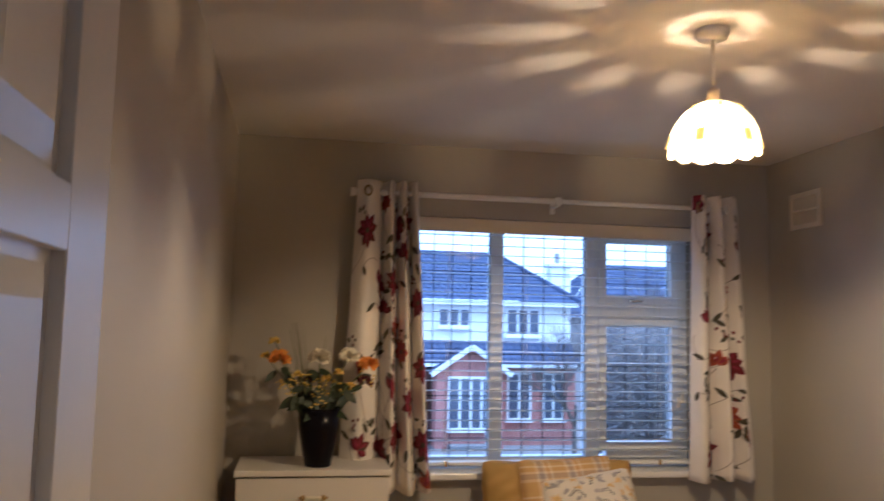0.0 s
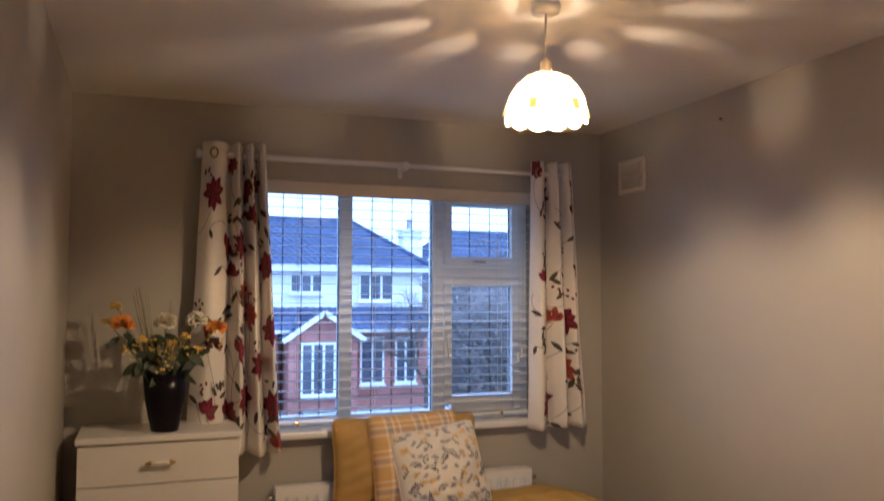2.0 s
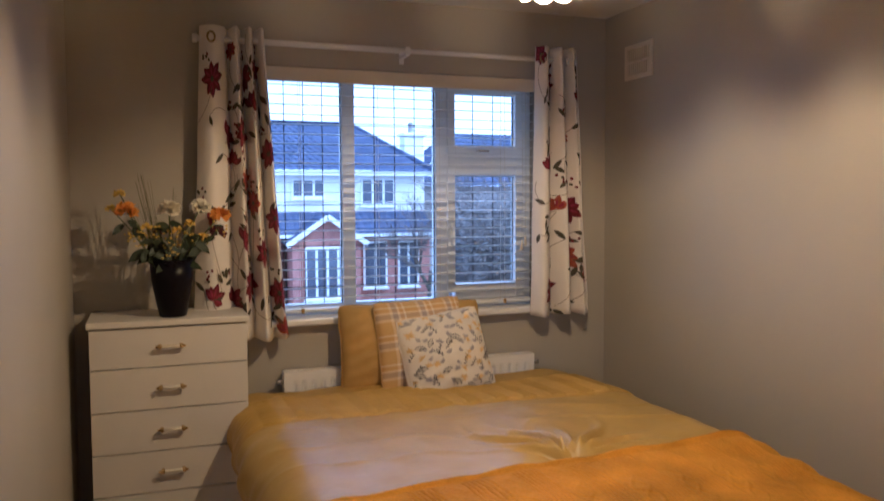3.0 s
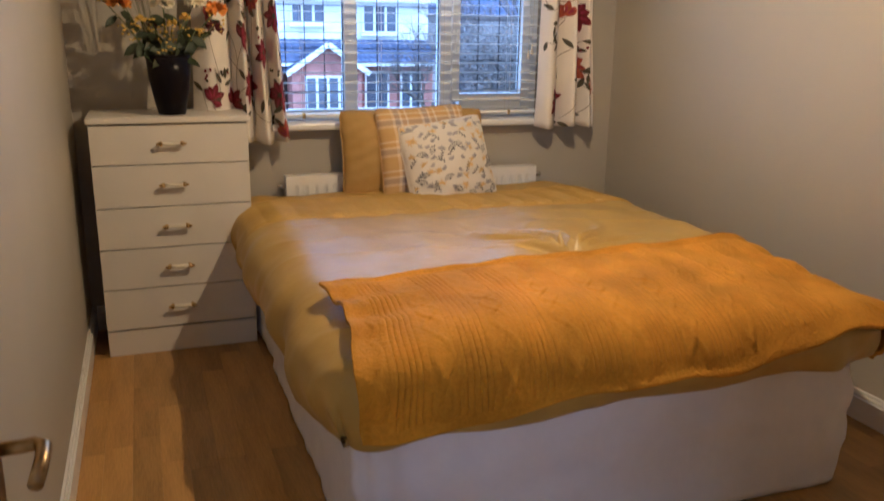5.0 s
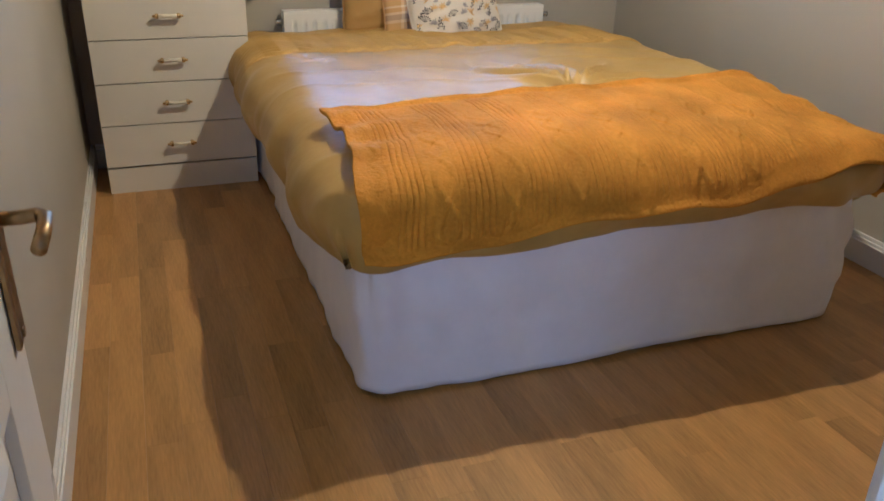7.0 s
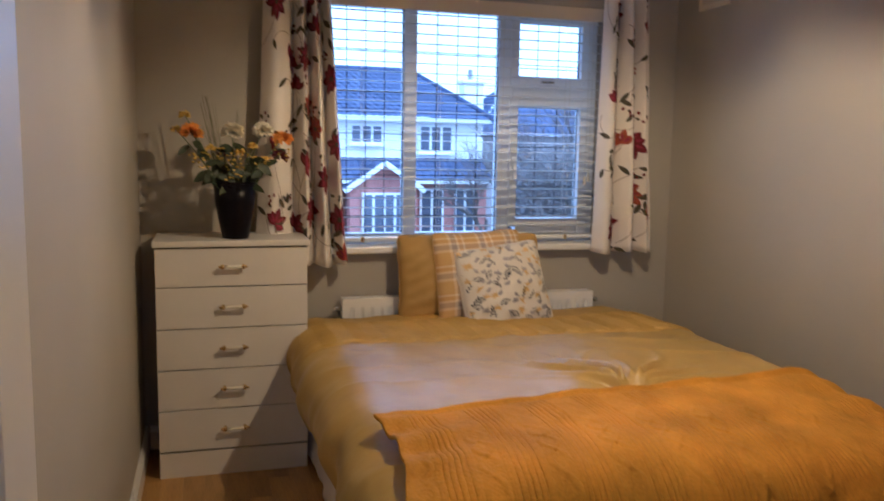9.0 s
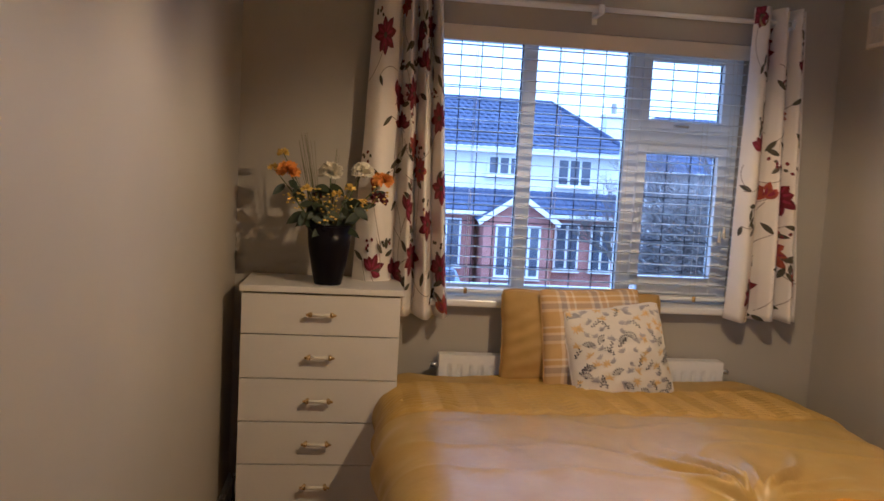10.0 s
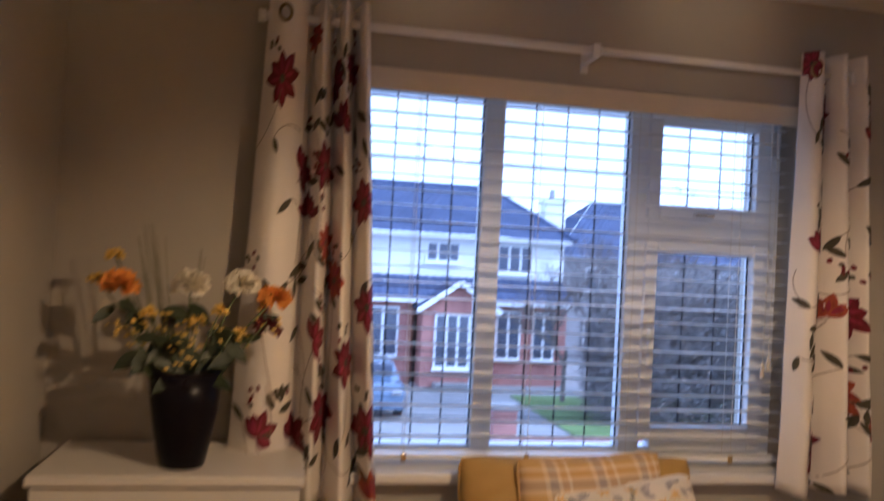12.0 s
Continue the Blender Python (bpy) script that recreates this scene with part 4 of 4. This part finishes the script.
for nm, lo, hi, cols, rows, mt in (("head_panel", 0.02, 0.20, 200, 18, GOLDS), ("pintuck_band", 0.20, 0.64, 420, 130, GOLDS), ("plain_panel", 0.64, EL, 260, 200, SATIN)):
    part(nm, sheet(lambda u, v: duvet_at((2 * u - 1) * DL, lo + v * (hi - lo)), cols, rows), mt, duvet, smooth=True)


def throw_at(u, v):
    d0, d1 = -0.775 + 0.02 * math.sin(v * 5), 1.00
    d = d0 + (d1 - d0) * u
    e0 = BH - (1.815 + 0.225 * u + 0.012 * math.sin(u * 9) + 0.006 * math.sin(u * 23))
    e1 = BH - DFOOT - 0.14 + 0.14 * math.pi / 2 + 0.052 - 0.125 * u + 0.010 * math.sin(u * 14) + 0.005 * math.sin(u * 37)
    e = e0 + (e1 - e0) * v
    p = duvet_at(d, e, 0.026, True)
    x = u * 1.775
    cell = int((x + 0.05) / 0.17)
    xo = (x + 0.05) % 0.17 - 0.085
    body = ss((v - 0.04) / 0.03) * ss((0.96 - v) / 0.03) * ss((u - 0.02) / 0.01)
    rib = 0.0024 * math.sin(x * 2 * math.pi / 0.0155) * body * (1 if abs(xo) > 0.040 else 0)
    tw = 0.024 * math.sin(v * 24 + 2 * cell)
    cable = (0.0010 + 0.0040 * ss((v - 0.25) / 0.3)) * body * (math.exp(-((xo - tw) / 0.007) ** 2) + math.exp(-((xo + tw) / 0.007) ** 2) + 0.7 * math.exp(-((abs(xo) - 0.040) / 0.004) ** 2))
    edge = 0.012 * (math.exp(-(v / 0.025) ** 2) + math.exp(-((1 - v) / 0.025) ** 2) + math.exp(-(u / 0.012) ** 2))
    # gathers at both ends and soft dents
    ends = math.exp(-(u / 0.10) ** 2) + 1.3 * math.exp(-((1 - u) / 0.14) ** 2)
    gather = 0.010 * ends * math.sin(v * 26 + 5 * u) + 0.007 * noise.noise(Vector((u * 7, v * 4, 11))) + 0.002 * noise.noise(Vector((u * 26, v * 11, 4)))
    k = ss((v - 0.35) / 0.4)
    nrm = Vector((0, -0.25 - 0.65 * k, 0.95 - 0.7 * k)).normalized()
    return p + nrm * (rib + cable + edge + gather)


throw = thing("throw_blanket", (BC, 1.7, 0.62), "mustard plush cable-pattern throw across the foot of the bed", "blanket")
tob = part("blanket", sheet(throw_at, 720, 170), THROW, throw, smooth=True)
solid(tob, 0.012, 0.0)


def cushion(name, label, centre, w, h, depth, tilt, roll, yaw, material, wrinkle=0.006):
    """A stuffed square, upright in its own x and z, leaning back by tilt."""
    m = Matrix.Translation(centre) @ Euler((radians(tilt), radians(roll), radians(yaw))).to_matrix().to_4x4()

    def f(u, v, s):
        a, b = 2 * u - 1, 2 * v - 1
        k = (max(0.0, 1 - a * a) * max(0.0, 1 - b * b)) ** 0.5
        px = 1 - 0.040 * (1 - b * b) * a * a - 0.045 * abs(a * b) ** 7
        pz = 1 - 0.040 * (1 - a * a) * b * b - 0.045 * abs(a * b) ** 7
        y = s * depth * 0.5 * k * (1 + 0.14 * noise.noise(Vector((a * 1.6, b * 1.6, centre[0] * 9))))
        rim = max(abs(a), abs(b))
        y += s * wrinkle * k * (noise.noise(Vector((a * 3.5 + b * 2, b * 5 - a, centre[0] * 5 + s))) + 0.7 * rim * math.sin(14 * (a - b) + 9 * a * b))
        px += 0.018 * noise.noise(Vector((b * 3, centre[0] * 7, 2 * a))) * abs(a)
        pz += 0.018 * noise.noise(Vector((a * 3, centre[0] * 4, 2 * b))) * abs(b)
        return m @ Vector((a * w / 2 * px, y, b * h / 2 * pz))
    c = thing(name, (centre[0], centre[1], centre[2] - h / 2), label, "cushion", "cushions at the head of the bed")
    bm = sheet(lambda u, v: f(u, v, -1), 44, 44, uv=True)
    sheet(lambda u, v: f(u, v, 1), 44, 44, bm, uv=True)
    bmesh.ops.remove_doubles(bm, verts=bm.verts, dist=0.0008)
    body = part("cover", bm, material, c, smooth=True)
    rim = [f(i / 14, 0, 1) for i in range(14)] + [f(1, i / 14, 1) for i in range(14)] + [f(1 - i / 14, 1, 1) for i in range(14)] + [f(0, 1 - i / 14, 1) for i in range(15)]
    part("seam", tube(rim, 0.0035, 6), material, body, smooth=True)
    return c, body, f


cushion("pillow", "plain gold pillow propped on the radiator", (1.297, 3.405, 0.785), 0.725, 0.41, 0.20, -9, 0, 0, GOLDP, 0.010)
cushion("cushion", "ochre and grey checked square cushion", (1.325, 3.335, 0.798), 0.46, 0.43, 0.17, -14, -1.5, 6, PLAID)
_, cb, cf = cushion("cushion", "white plush cushion printed with grey and yellow flowers", (1.408, 3.245, 0.757), 0.44, 0.41, 0.18, -22, -6, 4, CUSH)
cp = {"grey_print": (GREYP, bmesh.new()), "charcoal_print": (CHARP, bmesh.new()), "yellow_print": (YELP, bmesh.new())}
rc = random.Random(5)


def csurf(a, b):
    return cf(min(max(a, 0.03), 0.97), min(max(b, 0.03), 0.97), -1.03) + Vector((0, -0.003, 0.001))


for k in range(110):
    a, b = (k % 11 + rc.uniform(0.1, 0.9)) / 11, (k // 11 + rc.uniform(0.1, 0.9)) / 10
    kind = rc.random()
    nm = "yellow_print" if kind < 0.36 else "grey_print" if kind < 0.62 else "charcoal_print"
    ang = rc.uniform(0.6, 2.6)
    bm = cp[nm][1]
    if nm == "charcoal_print" and kind < 0.80:
        # sprig: a thin stem with small round buds on both sides
        stem(bm, csurf, a, b, ang, 0.11, rc.uniform(-0.8, 0.8), 0.0018)
        for q in range(7):
            petal(bm, csurf, a + math.cos(ang) * 0.017 * q, b + math.sin(ang) * 0.017 * q, ang + (-1) ** q * 0.9, 0.024, 0.0055)
    elif nm == "charcoal_print":
        # umbel: rays that end in dots
        for q in range(7):
            an = ang + (q - 3) * 0.36
            stem(bm, csurf, a, b, an, 0.055, 0.2, 0.0016)
            petal(bm, csurf, a + math.cos(an) * 0.05, b + math.sin(an) * 0.05, an, 0.018, 0.0055)
    else:
        n = rc.choice((5, 6, 8))
        for q in range(n):
            petal(bm, csurf, a, b, ang + (q - n / 2) * (0.42 if nm == "grey_print" else 0.7), rc.uniform(0.035, 0.062), rc.uniform(0.005, 0.009))
for nm, (mt, bm) in cp.items():
    tagged(part(nm, bm, mt, cb, smooth=True), kind="stuff")

# ---- outdoors ----
GZ = -2.75
solo("ground", box(-300, 300, Y1 + 2, 600, GZ - 1, GZ), PAVE, "grey paved drive and ground reaching away", "ground", "structure")
solo("road", box(-300, 300, 12.0, 18.5, GZ, GZ + 0.01), TARMAC, "grey asphalt residential road", "road", "structure")
solo("lawn_near", box(-200, 200, 8.2, 10.4, GZ, GZ + 0.05, 0.02), LAWN, "strip of short winter grass by the road", "lawn", "structure")
solo("lawn_far", box(8.0, 24, 20.5, 27.5, GZ, GZ + 0.04, 0.02), LAWN, "front lawn of the house opposite", "lawn", "structure")
solo("kerb", box(-200, 200, 18.5, 18.65, GZ, GZ + 0.12, 0.02), PAVE, "concrete kerb at the roadside", "kerb", "structure")
solo("kerb_near", box(-200, 200, 11.85, 12.0, GZ, GZ + 0.12, 0.02), PAVE, "concrete kerb at the roadside", "kerb", "structure")


def roof_plane(p00, p10, p11, p01, rows, waves):
    """Courses of wavy tiles between an eave p00-p10 and a ridge p01-p11."""
    a, b, c, d = (Vector(p) for p in (p00, p10, p11, p01))
    n = (b - a).cross(d - a).normalized()
    if n.z < 0:
        n = -n
    out = []
    for r in range(rows):
        v0, v1 = r / rows, (r + 1.6) / rows

        def f(u, v):
            t = min(1, v0 + (v1 - v0) * v)
            p = a.lerp(d, t).lerp(b.lerp(c, t), u)
            L = (a.lerp(d, t) - b.lerp(c, t)).length
            return p + n * (0.05 * (1 - v) + 0.028 * abs(math.sin(u * L * math.pi / 0.3)))
        out.append(sheet(f, waves, 1))
    return out


def casement(h, x0, x1, y, z0, z1, lights, label=""):
    w = part("window", box(x0 - 0.03, x1 + 0.03, y - 0.05, y + 0.05, z0 - 0.05, z1 + 0.03), TRIM, h)
    step = (x1 - x0) / lights
    for k in range(lights):
        part("pane", box(x0 + k * step + 0.05, x0 + (k + 1) * step - 0.05, y - 0.062, y - 0.052, z0 + 0.05, z1 - 0.05), DGLASS, w)
    part("sill", box(x0 - 0.08, x1 + 0.08, y - 0.14, y + 0.02, z0 - 0.12, z0 - 0.05), TRIM, w)
    return w


house = thing("house", (5, 31, GZ), "two-storey house, white above, red brick below, grey tiled roof", "house")
HX0, HX1, HY = -1.5, 10.9, 31.0
part("upper_wall", box(HX0, HX1, HY, HY + 8, 0.35, 2.35), RENDERW, house, "white rendered upper wall")
part("lower_wall", box(HX0, HX1, HY - 0.02, HY + 8, GZ - 0.6, 0.35), BRICK, house, "red brick lower wall")
part("fascia", box(HX0 - 0.2, HX1 + 0.2, HY - 0.42, HY - 0.36, 2.16, 2.34), TRIM, house)
part("soffit", box(HX0 - 0.2, HX1 + 0.2, HY - 0.36, HY, 2.20, 2.26), TRIM, house)
for bm in roof_plane((HX0 - 0.3, HY - 0.45, 2.30), (HX1 + 0.3, HY - 0.45, 2.30), (8.75, HY + 4, 4.55), (HX0 + 2.0, HY + 4, 4.55), 14, 160):
    part("tile_course", bm, TILE, house)
for bm in roof_plane((HX1 + 0.3, HY - 0.45, 2.30), (HX1 + 0.3, HY + 8.4, 2.30), (8.75, HY + 4.1, 4.55), (8.75, HY + 4, 4.55), 14, 60):
    part("tile_course", bm, TILE, house)
part("ridge", tube([(HX0 + 2, HY + 4, 4.56), (8.8, HY + 4, 4.56), (HX1 + 0.3, HY - 0.45, 2.36)], 0.12, 8), TILE, house)
# pent roof over the ground floor
for bm in roof_plane((HX0, HY - 1.35, -0.10), (HX1, HY - 1.35, -0.10), (HX1, HY + 0.05, 0.76), (HX0, HY + 0.05, 0.76), 5, 160):
    part("tile_course", bm, TILE, house)
part("gutter", box(HX0, HX1, HY - 1.45, HY - 1.35, -0.20, -0.08), TRIM, house)
part("bay_wall", box(7.9, 10.75, HY - 1.05, HY - 0.03, GZ - 0.6, -0.12), BRICK, house)
part("bay_wall", box(HX0, 4.9, HY - 1.05, HY - 0.03, GZ - 0.6, -0.12), BRICK, house)
casement(house, 5.50, 6.75, HY - 0.02, 1.32, 2.02, 3)
casement(house, 8.25, 9.60, HY - 0.02, 1.02, 2.05, 3)
casement(house, 2.0, 3.3, HY - 0.02, 1.32, 2.02, 3)
casement(house, 8.05, 8.95, HY - 1.06, -2.15, -0.42, 2)
casement(house, 9.45, 10.25, HY - 1.06, -2.15, -0.42, 2)
casement(house, 3.3, 4.4, HY - 1.06, -2.15, -0.42, 2)
# gabled porch
PY, PXc, PZ = HY - 1.9, 6.42, 0.62
pw = bmesh.new()
prof = [(5.15, GZ - 0.6), (7.70, GZ - 0.6), (7.70, -0.30), (PXc, PZ - 0.12), (5.15, -0.30)]
fv, bv = [pw.verts.new((x, PY, z)) for x, z in prof], [pw.verts.new((x, HY - 0.03, z)) for x, z in prof]
pw.faces.new(fv), pw.faces.new(bv[::-1])
for k in range(5):
    pw.faces.new((fv[k], fv[(k + 1) % 5], bv[(k + 1) % 5], bv[k]))
part("porch_wall", pw, BRICK, house, "red brick gabled porch")
for s, xe in ((-1, 4.90), (1, 7.95)):
    for bm in roof_plane((xe, PY - 0.2, -0.42), (xe, HY, -0.42), (PXc, HY, PZ), (PXc, PY - 0.2, PZ), 6, 20):
        part("tile_course", bm, TILE, house)
    ln = math.hypot(PXc - xe, PZ + 0.42)
    m = Matrix.Translation(((xe + PXc) / 2, PY - 0.24, (PZ - 0.42) / 2 - 0.04)) @ Matrix.Rotation(math.atan2(PZ + 0.42, (PXc - xe)) * -1, 4, "Y")
    part("bargeboard", box(-ln / 2, ln / 2, -0.03, 0.03, -0.10, 0.08, m=m), TRIM, house)
casement(house, 5.62, 7.25, PY, -2.42, -0.55, 4, "")
part("step", box(5.6, 7.2, PY - 0.6, PY, GZ - 0.6, GZ - 0.2), PAVE, house)
house.location.z += 0.38
chim = thing("chimney_stack", (12.35, 37, 2), "pale rendered chimney stack with pots behind the roof", "chimney")
part("stack", box(11.85, 12.85, 36.6, 37.4, 0, 4.65, 0.03), RENDERW, chim)
part("cap", box(11.75, 12.95, 36.5, 37.5, 4.65, 4.80, 0.03), RENDERW, chim)
for x in (12.3,):
    part("pot", lathe([(0.12, 0.5), (0.15, 0.0), (0.15, -0.02)], (x, 37, 4.82), 12), GREYW, chim)
house2 = thing("house", (18, 42, GZ), "neighbouring house with a hipped grey roof behind bare trees", "house")
part("wall", box(13.2, 25, 38.0, 46, GZ, 2.3), GREYW, house2)
for bm in roof_plane((12.8, 37.6, 2.25), (25.5, 37.6, 2.25), (22, 42, 5.3), (16.2, 42, 5.3), 12, 120):
    part("tile_course", bm, TILE, house2)
for bm in roof_plane((12.8, 46.4, 2.25), (12.8, 37.6, 2.25), (16.2, 42, 5.3), (16.2, 42.1, 5.3), 12, 60):
    part("tile_course", bm, TILE, house2)
for x in (14.5, 18.5, 21.5):
    casement(house2, x, x + 1.4, 37.98, 0.7, 1.8, 2)
    casement(house2, x, x + 1.4, 37.98, -2.0, -0.6, 2)


def bare_tree(name, base, height, spread, seed, depth=6, trunk=0.09, label="leafless winter tree with fine grey twigs"):
    rnd = random.Random(seed)
    tr = thing(name, base, label, "tree")
    limbs, twigs = bmesh.new(), bmesh.new()

    def grow(p, d, length, r, level):
        q = p + d * length
        mid = p.lerp(q, 0.5) + Vector((rnd.uniform(-1, 1), rnd.uniform(-1, 1), rnd.uniform(-0.3, 0.6))) * length * 0.07
        tube([p, mid, q], r, 5 if level > 3 else 3, limbs if level > 3 else twigs, 0.65)
        if level == 0:
            return
        for k in range(3 if level > 1 else 4):
            nd = (d + Vector((rnd.uniform(-1, 1) * spread, rnd.uniform(-1, 1) * spread, rnd.uniform(-0.25, 0.55)))).normalized()
            grow(p.lerp(q, rnd.uniform(0.55, 1.0)), nd, length * rnd.uniform(0.62, 0.85), r * 0.6, level - 1)
    b = Vector(base)
    grow(b, Vector((0.03, 0, 1)), height * 0.26, trunk, depth)
    part("trunk", limbs, BARK, tr)
    part("crown", twigs, BARK, tr)
    return tr


bare_tree("bare_tree", (10.6, 25.5, GZ), 6.6, 0.75, 3)
bare_tree("bare_tree", (9.5, 26.5, GZ), 7.0, 0.8, 44)
bare_tree("bare_tree", (12.6, 24.5, GZ), 7.6, 0.7, 8)
bare_tree("bare_tree", (14.6, 26.0, GZ), 7.2, 0.75, 12)
bare_tree("bare_tree", (13.4, 29.0, GZ), 8.2, 0.7, 31)
bare_tree("bare_tree", (16.4, 33.0, GZ), 10.5, 0.6, 17)


def hedge_bm(x0, x1, y0, y1, h, n, seed):
    rnd = random.Random(seed)
    verts, faces = [], []
    for k in range(n):
        p = Vector((rnd.uniform(x0, x1), rnd.uniform(y0, y1), GZ + h * rnd.random() ** 0.7 * (0.75 + 0.25 * math.sin(k))))
        d = Vector((rnd.uniform(-1, 1), rnd.uniform(-1, 1), rnd.uniform(-0.4, 1))).normalized() * rnd.uniform(0.2, 0.55)
        s = d.orthogonal().normalized() * 0.016
        i = len(verts)
        verts += [p - s, p + s, p + d]
        faces.append((i, i + 1, i + 2))
    me = bpy.data.meshes.new("hedge")
    me.from_pydata(verts, [], faces)
    me.materials.append(HEDGE)
    return me


hob = new("hedge", hedge_bm(9.3, 19, 22.5, 24.5, 4.5, 60000, 3))
tagged(hob, "dense brown leafless hedge beside the lawn", "hedge", kind="stuff")
gp = thing("gate_pillar", (5.6, 19.6, GZ), "low red brick pillar with a pale cap at the drive", "pillar")
part("shaft", box(5.3, 5.85, 19.3, 19.85, GZ, GZ + 1.0), BRICK, gp)
part("cap", box(5.22, 5.93, 19.22, 19.93, GZ + 1.0, GZ + 1.1, 0.03), PAVE, gp)
solo("garden_wall", box(5.9, 22, 19.5, 19.72, GZ, GZ + 0.35, 0.02), BRICK, "low red brick garden wall", "wall", "")

car = thing("car", (2.9, 25, GZ), "blue-grey hatchback parked on the drive", "car")


def car_body(u, v):
    prof = [(-2.0, 0.35), (-2.02, 0.75), (-1.85, 0.95), (-0.95, 1.02), (-0.35, 1.42), (0.9, 1.46), (1.65, 1.05), (1.95, 0.95), (2.0, 0.4)]
    t = u * (len(prof) - 1)
    i = min(int(t), len(prof) - 2)
    y = prof[i][0] + (prof[i + 1][0] - prof[i][0]) * (t - i)
    z = prof[i][1] + (prof[i + 1][1] - prof[i][1]) * (t - i)
    w = 0.86 - 0.16 * max(0, z - 0.95) / 0.5
    return Vector((2.9 + (2 * v - 1) * w, 25 + y, GZ + z - 0.05 * abs(2 * v - 1) ** 4))


part("body", sheet(car_body, 40, 12), CARP, car, smooth=True)
for s in (-1, 1):
    part("side", box(2.9 + s * 0.80 - 0.05, 2.9 + s * 0.80 + 0.05, 23.05, 26.95, GZ + 0.3, GZ + 0.95, 0.04), CARP, car)
    for y in (23.8, 26.2):
        tyre = part("tyre", tube([(2.9 + s * 0.68, y, GZ + 0.31), (2.9 + s * 0.88, y, GZ + 0.31)], 0.31, 18), RUBBER, car)
        part("rim", tube([(2.9 + s * 0.87, y, GZ + 0.31), (2.9 + s * 0.89, y, GZ + 0.31)], 0.19, 14), CHROME, tyre)
part("windscreen", box(2.9 - 0.62, 2.9 + 0.62, 24.10, 24.62, GZ + 1.10, GZ + 1.40, 0.02), DGLASS, car)
part("bumper", box(2.9 - 0.82, 2.9 + 0.82, 22.93, 23.05, GZ + 0.3, GZ + 0.6, 0.03), CARP, car)
for s in (-1, 1):
    part("headlight", box(2.9 + s * 0.62 - 0.14, 2.9 + s * 0.62 + 0.14, 22.95, 23.05, GZ + 0.68, GZ + 0.82, 0.03), CHROME, car)
for k, z in enumerate((4.6, 4.85, 5.05)):
    solo("overhead_cable", tube([(12.4, 37, z - 0.1), (17, 34 + k, z - 0.5), (40, 26 + k, z + 1.5)], 0.014, 5), DARK, "thin dark overhead cable", "cable")

# ---- floor planks ----
PW, rp = 0.086, random.Random(8)
made_planks = {}
x = X0 + 0.001
while x < X1 - 0.01:
    w = min(PW, X1 - x)
    y = Y0 - 0.12 - rp.uniform(0, 0.5)
    while y < Y1:
        L = rp.choice((0.42, 0.58, 0.74))
        y0, y1 = max(y, Y0 - 0.12), min(y + L, Y1)
        y += L
        if y1 - y0 < 0.03:
            continue
        key = (round(w, 3), round(y1 - y0, 3))
        if key not in made_planks:
            bm = box(-w / 2 + 0.0002, w / 2 - 0.0002, -(y1 - y0) / 2 + 0.0002, (y1 - y0) / 2 - 0.0002, -0.008, 0.0)
            made_planks[key] = finish("plank", bm, WOOD, False)
        p = new("plank", made_planks[key])
        p.parent = floor
        p.location = (x + w / 2, (y0 + y1) / 2, 0)
    x += PW
solo("floor_landing", box(-1.0, 1.9, -1.5, Y0 - 0.1205, -0.006, -0.001), WOOD, "oak-effect laminate landing floor", "floor", "structure")
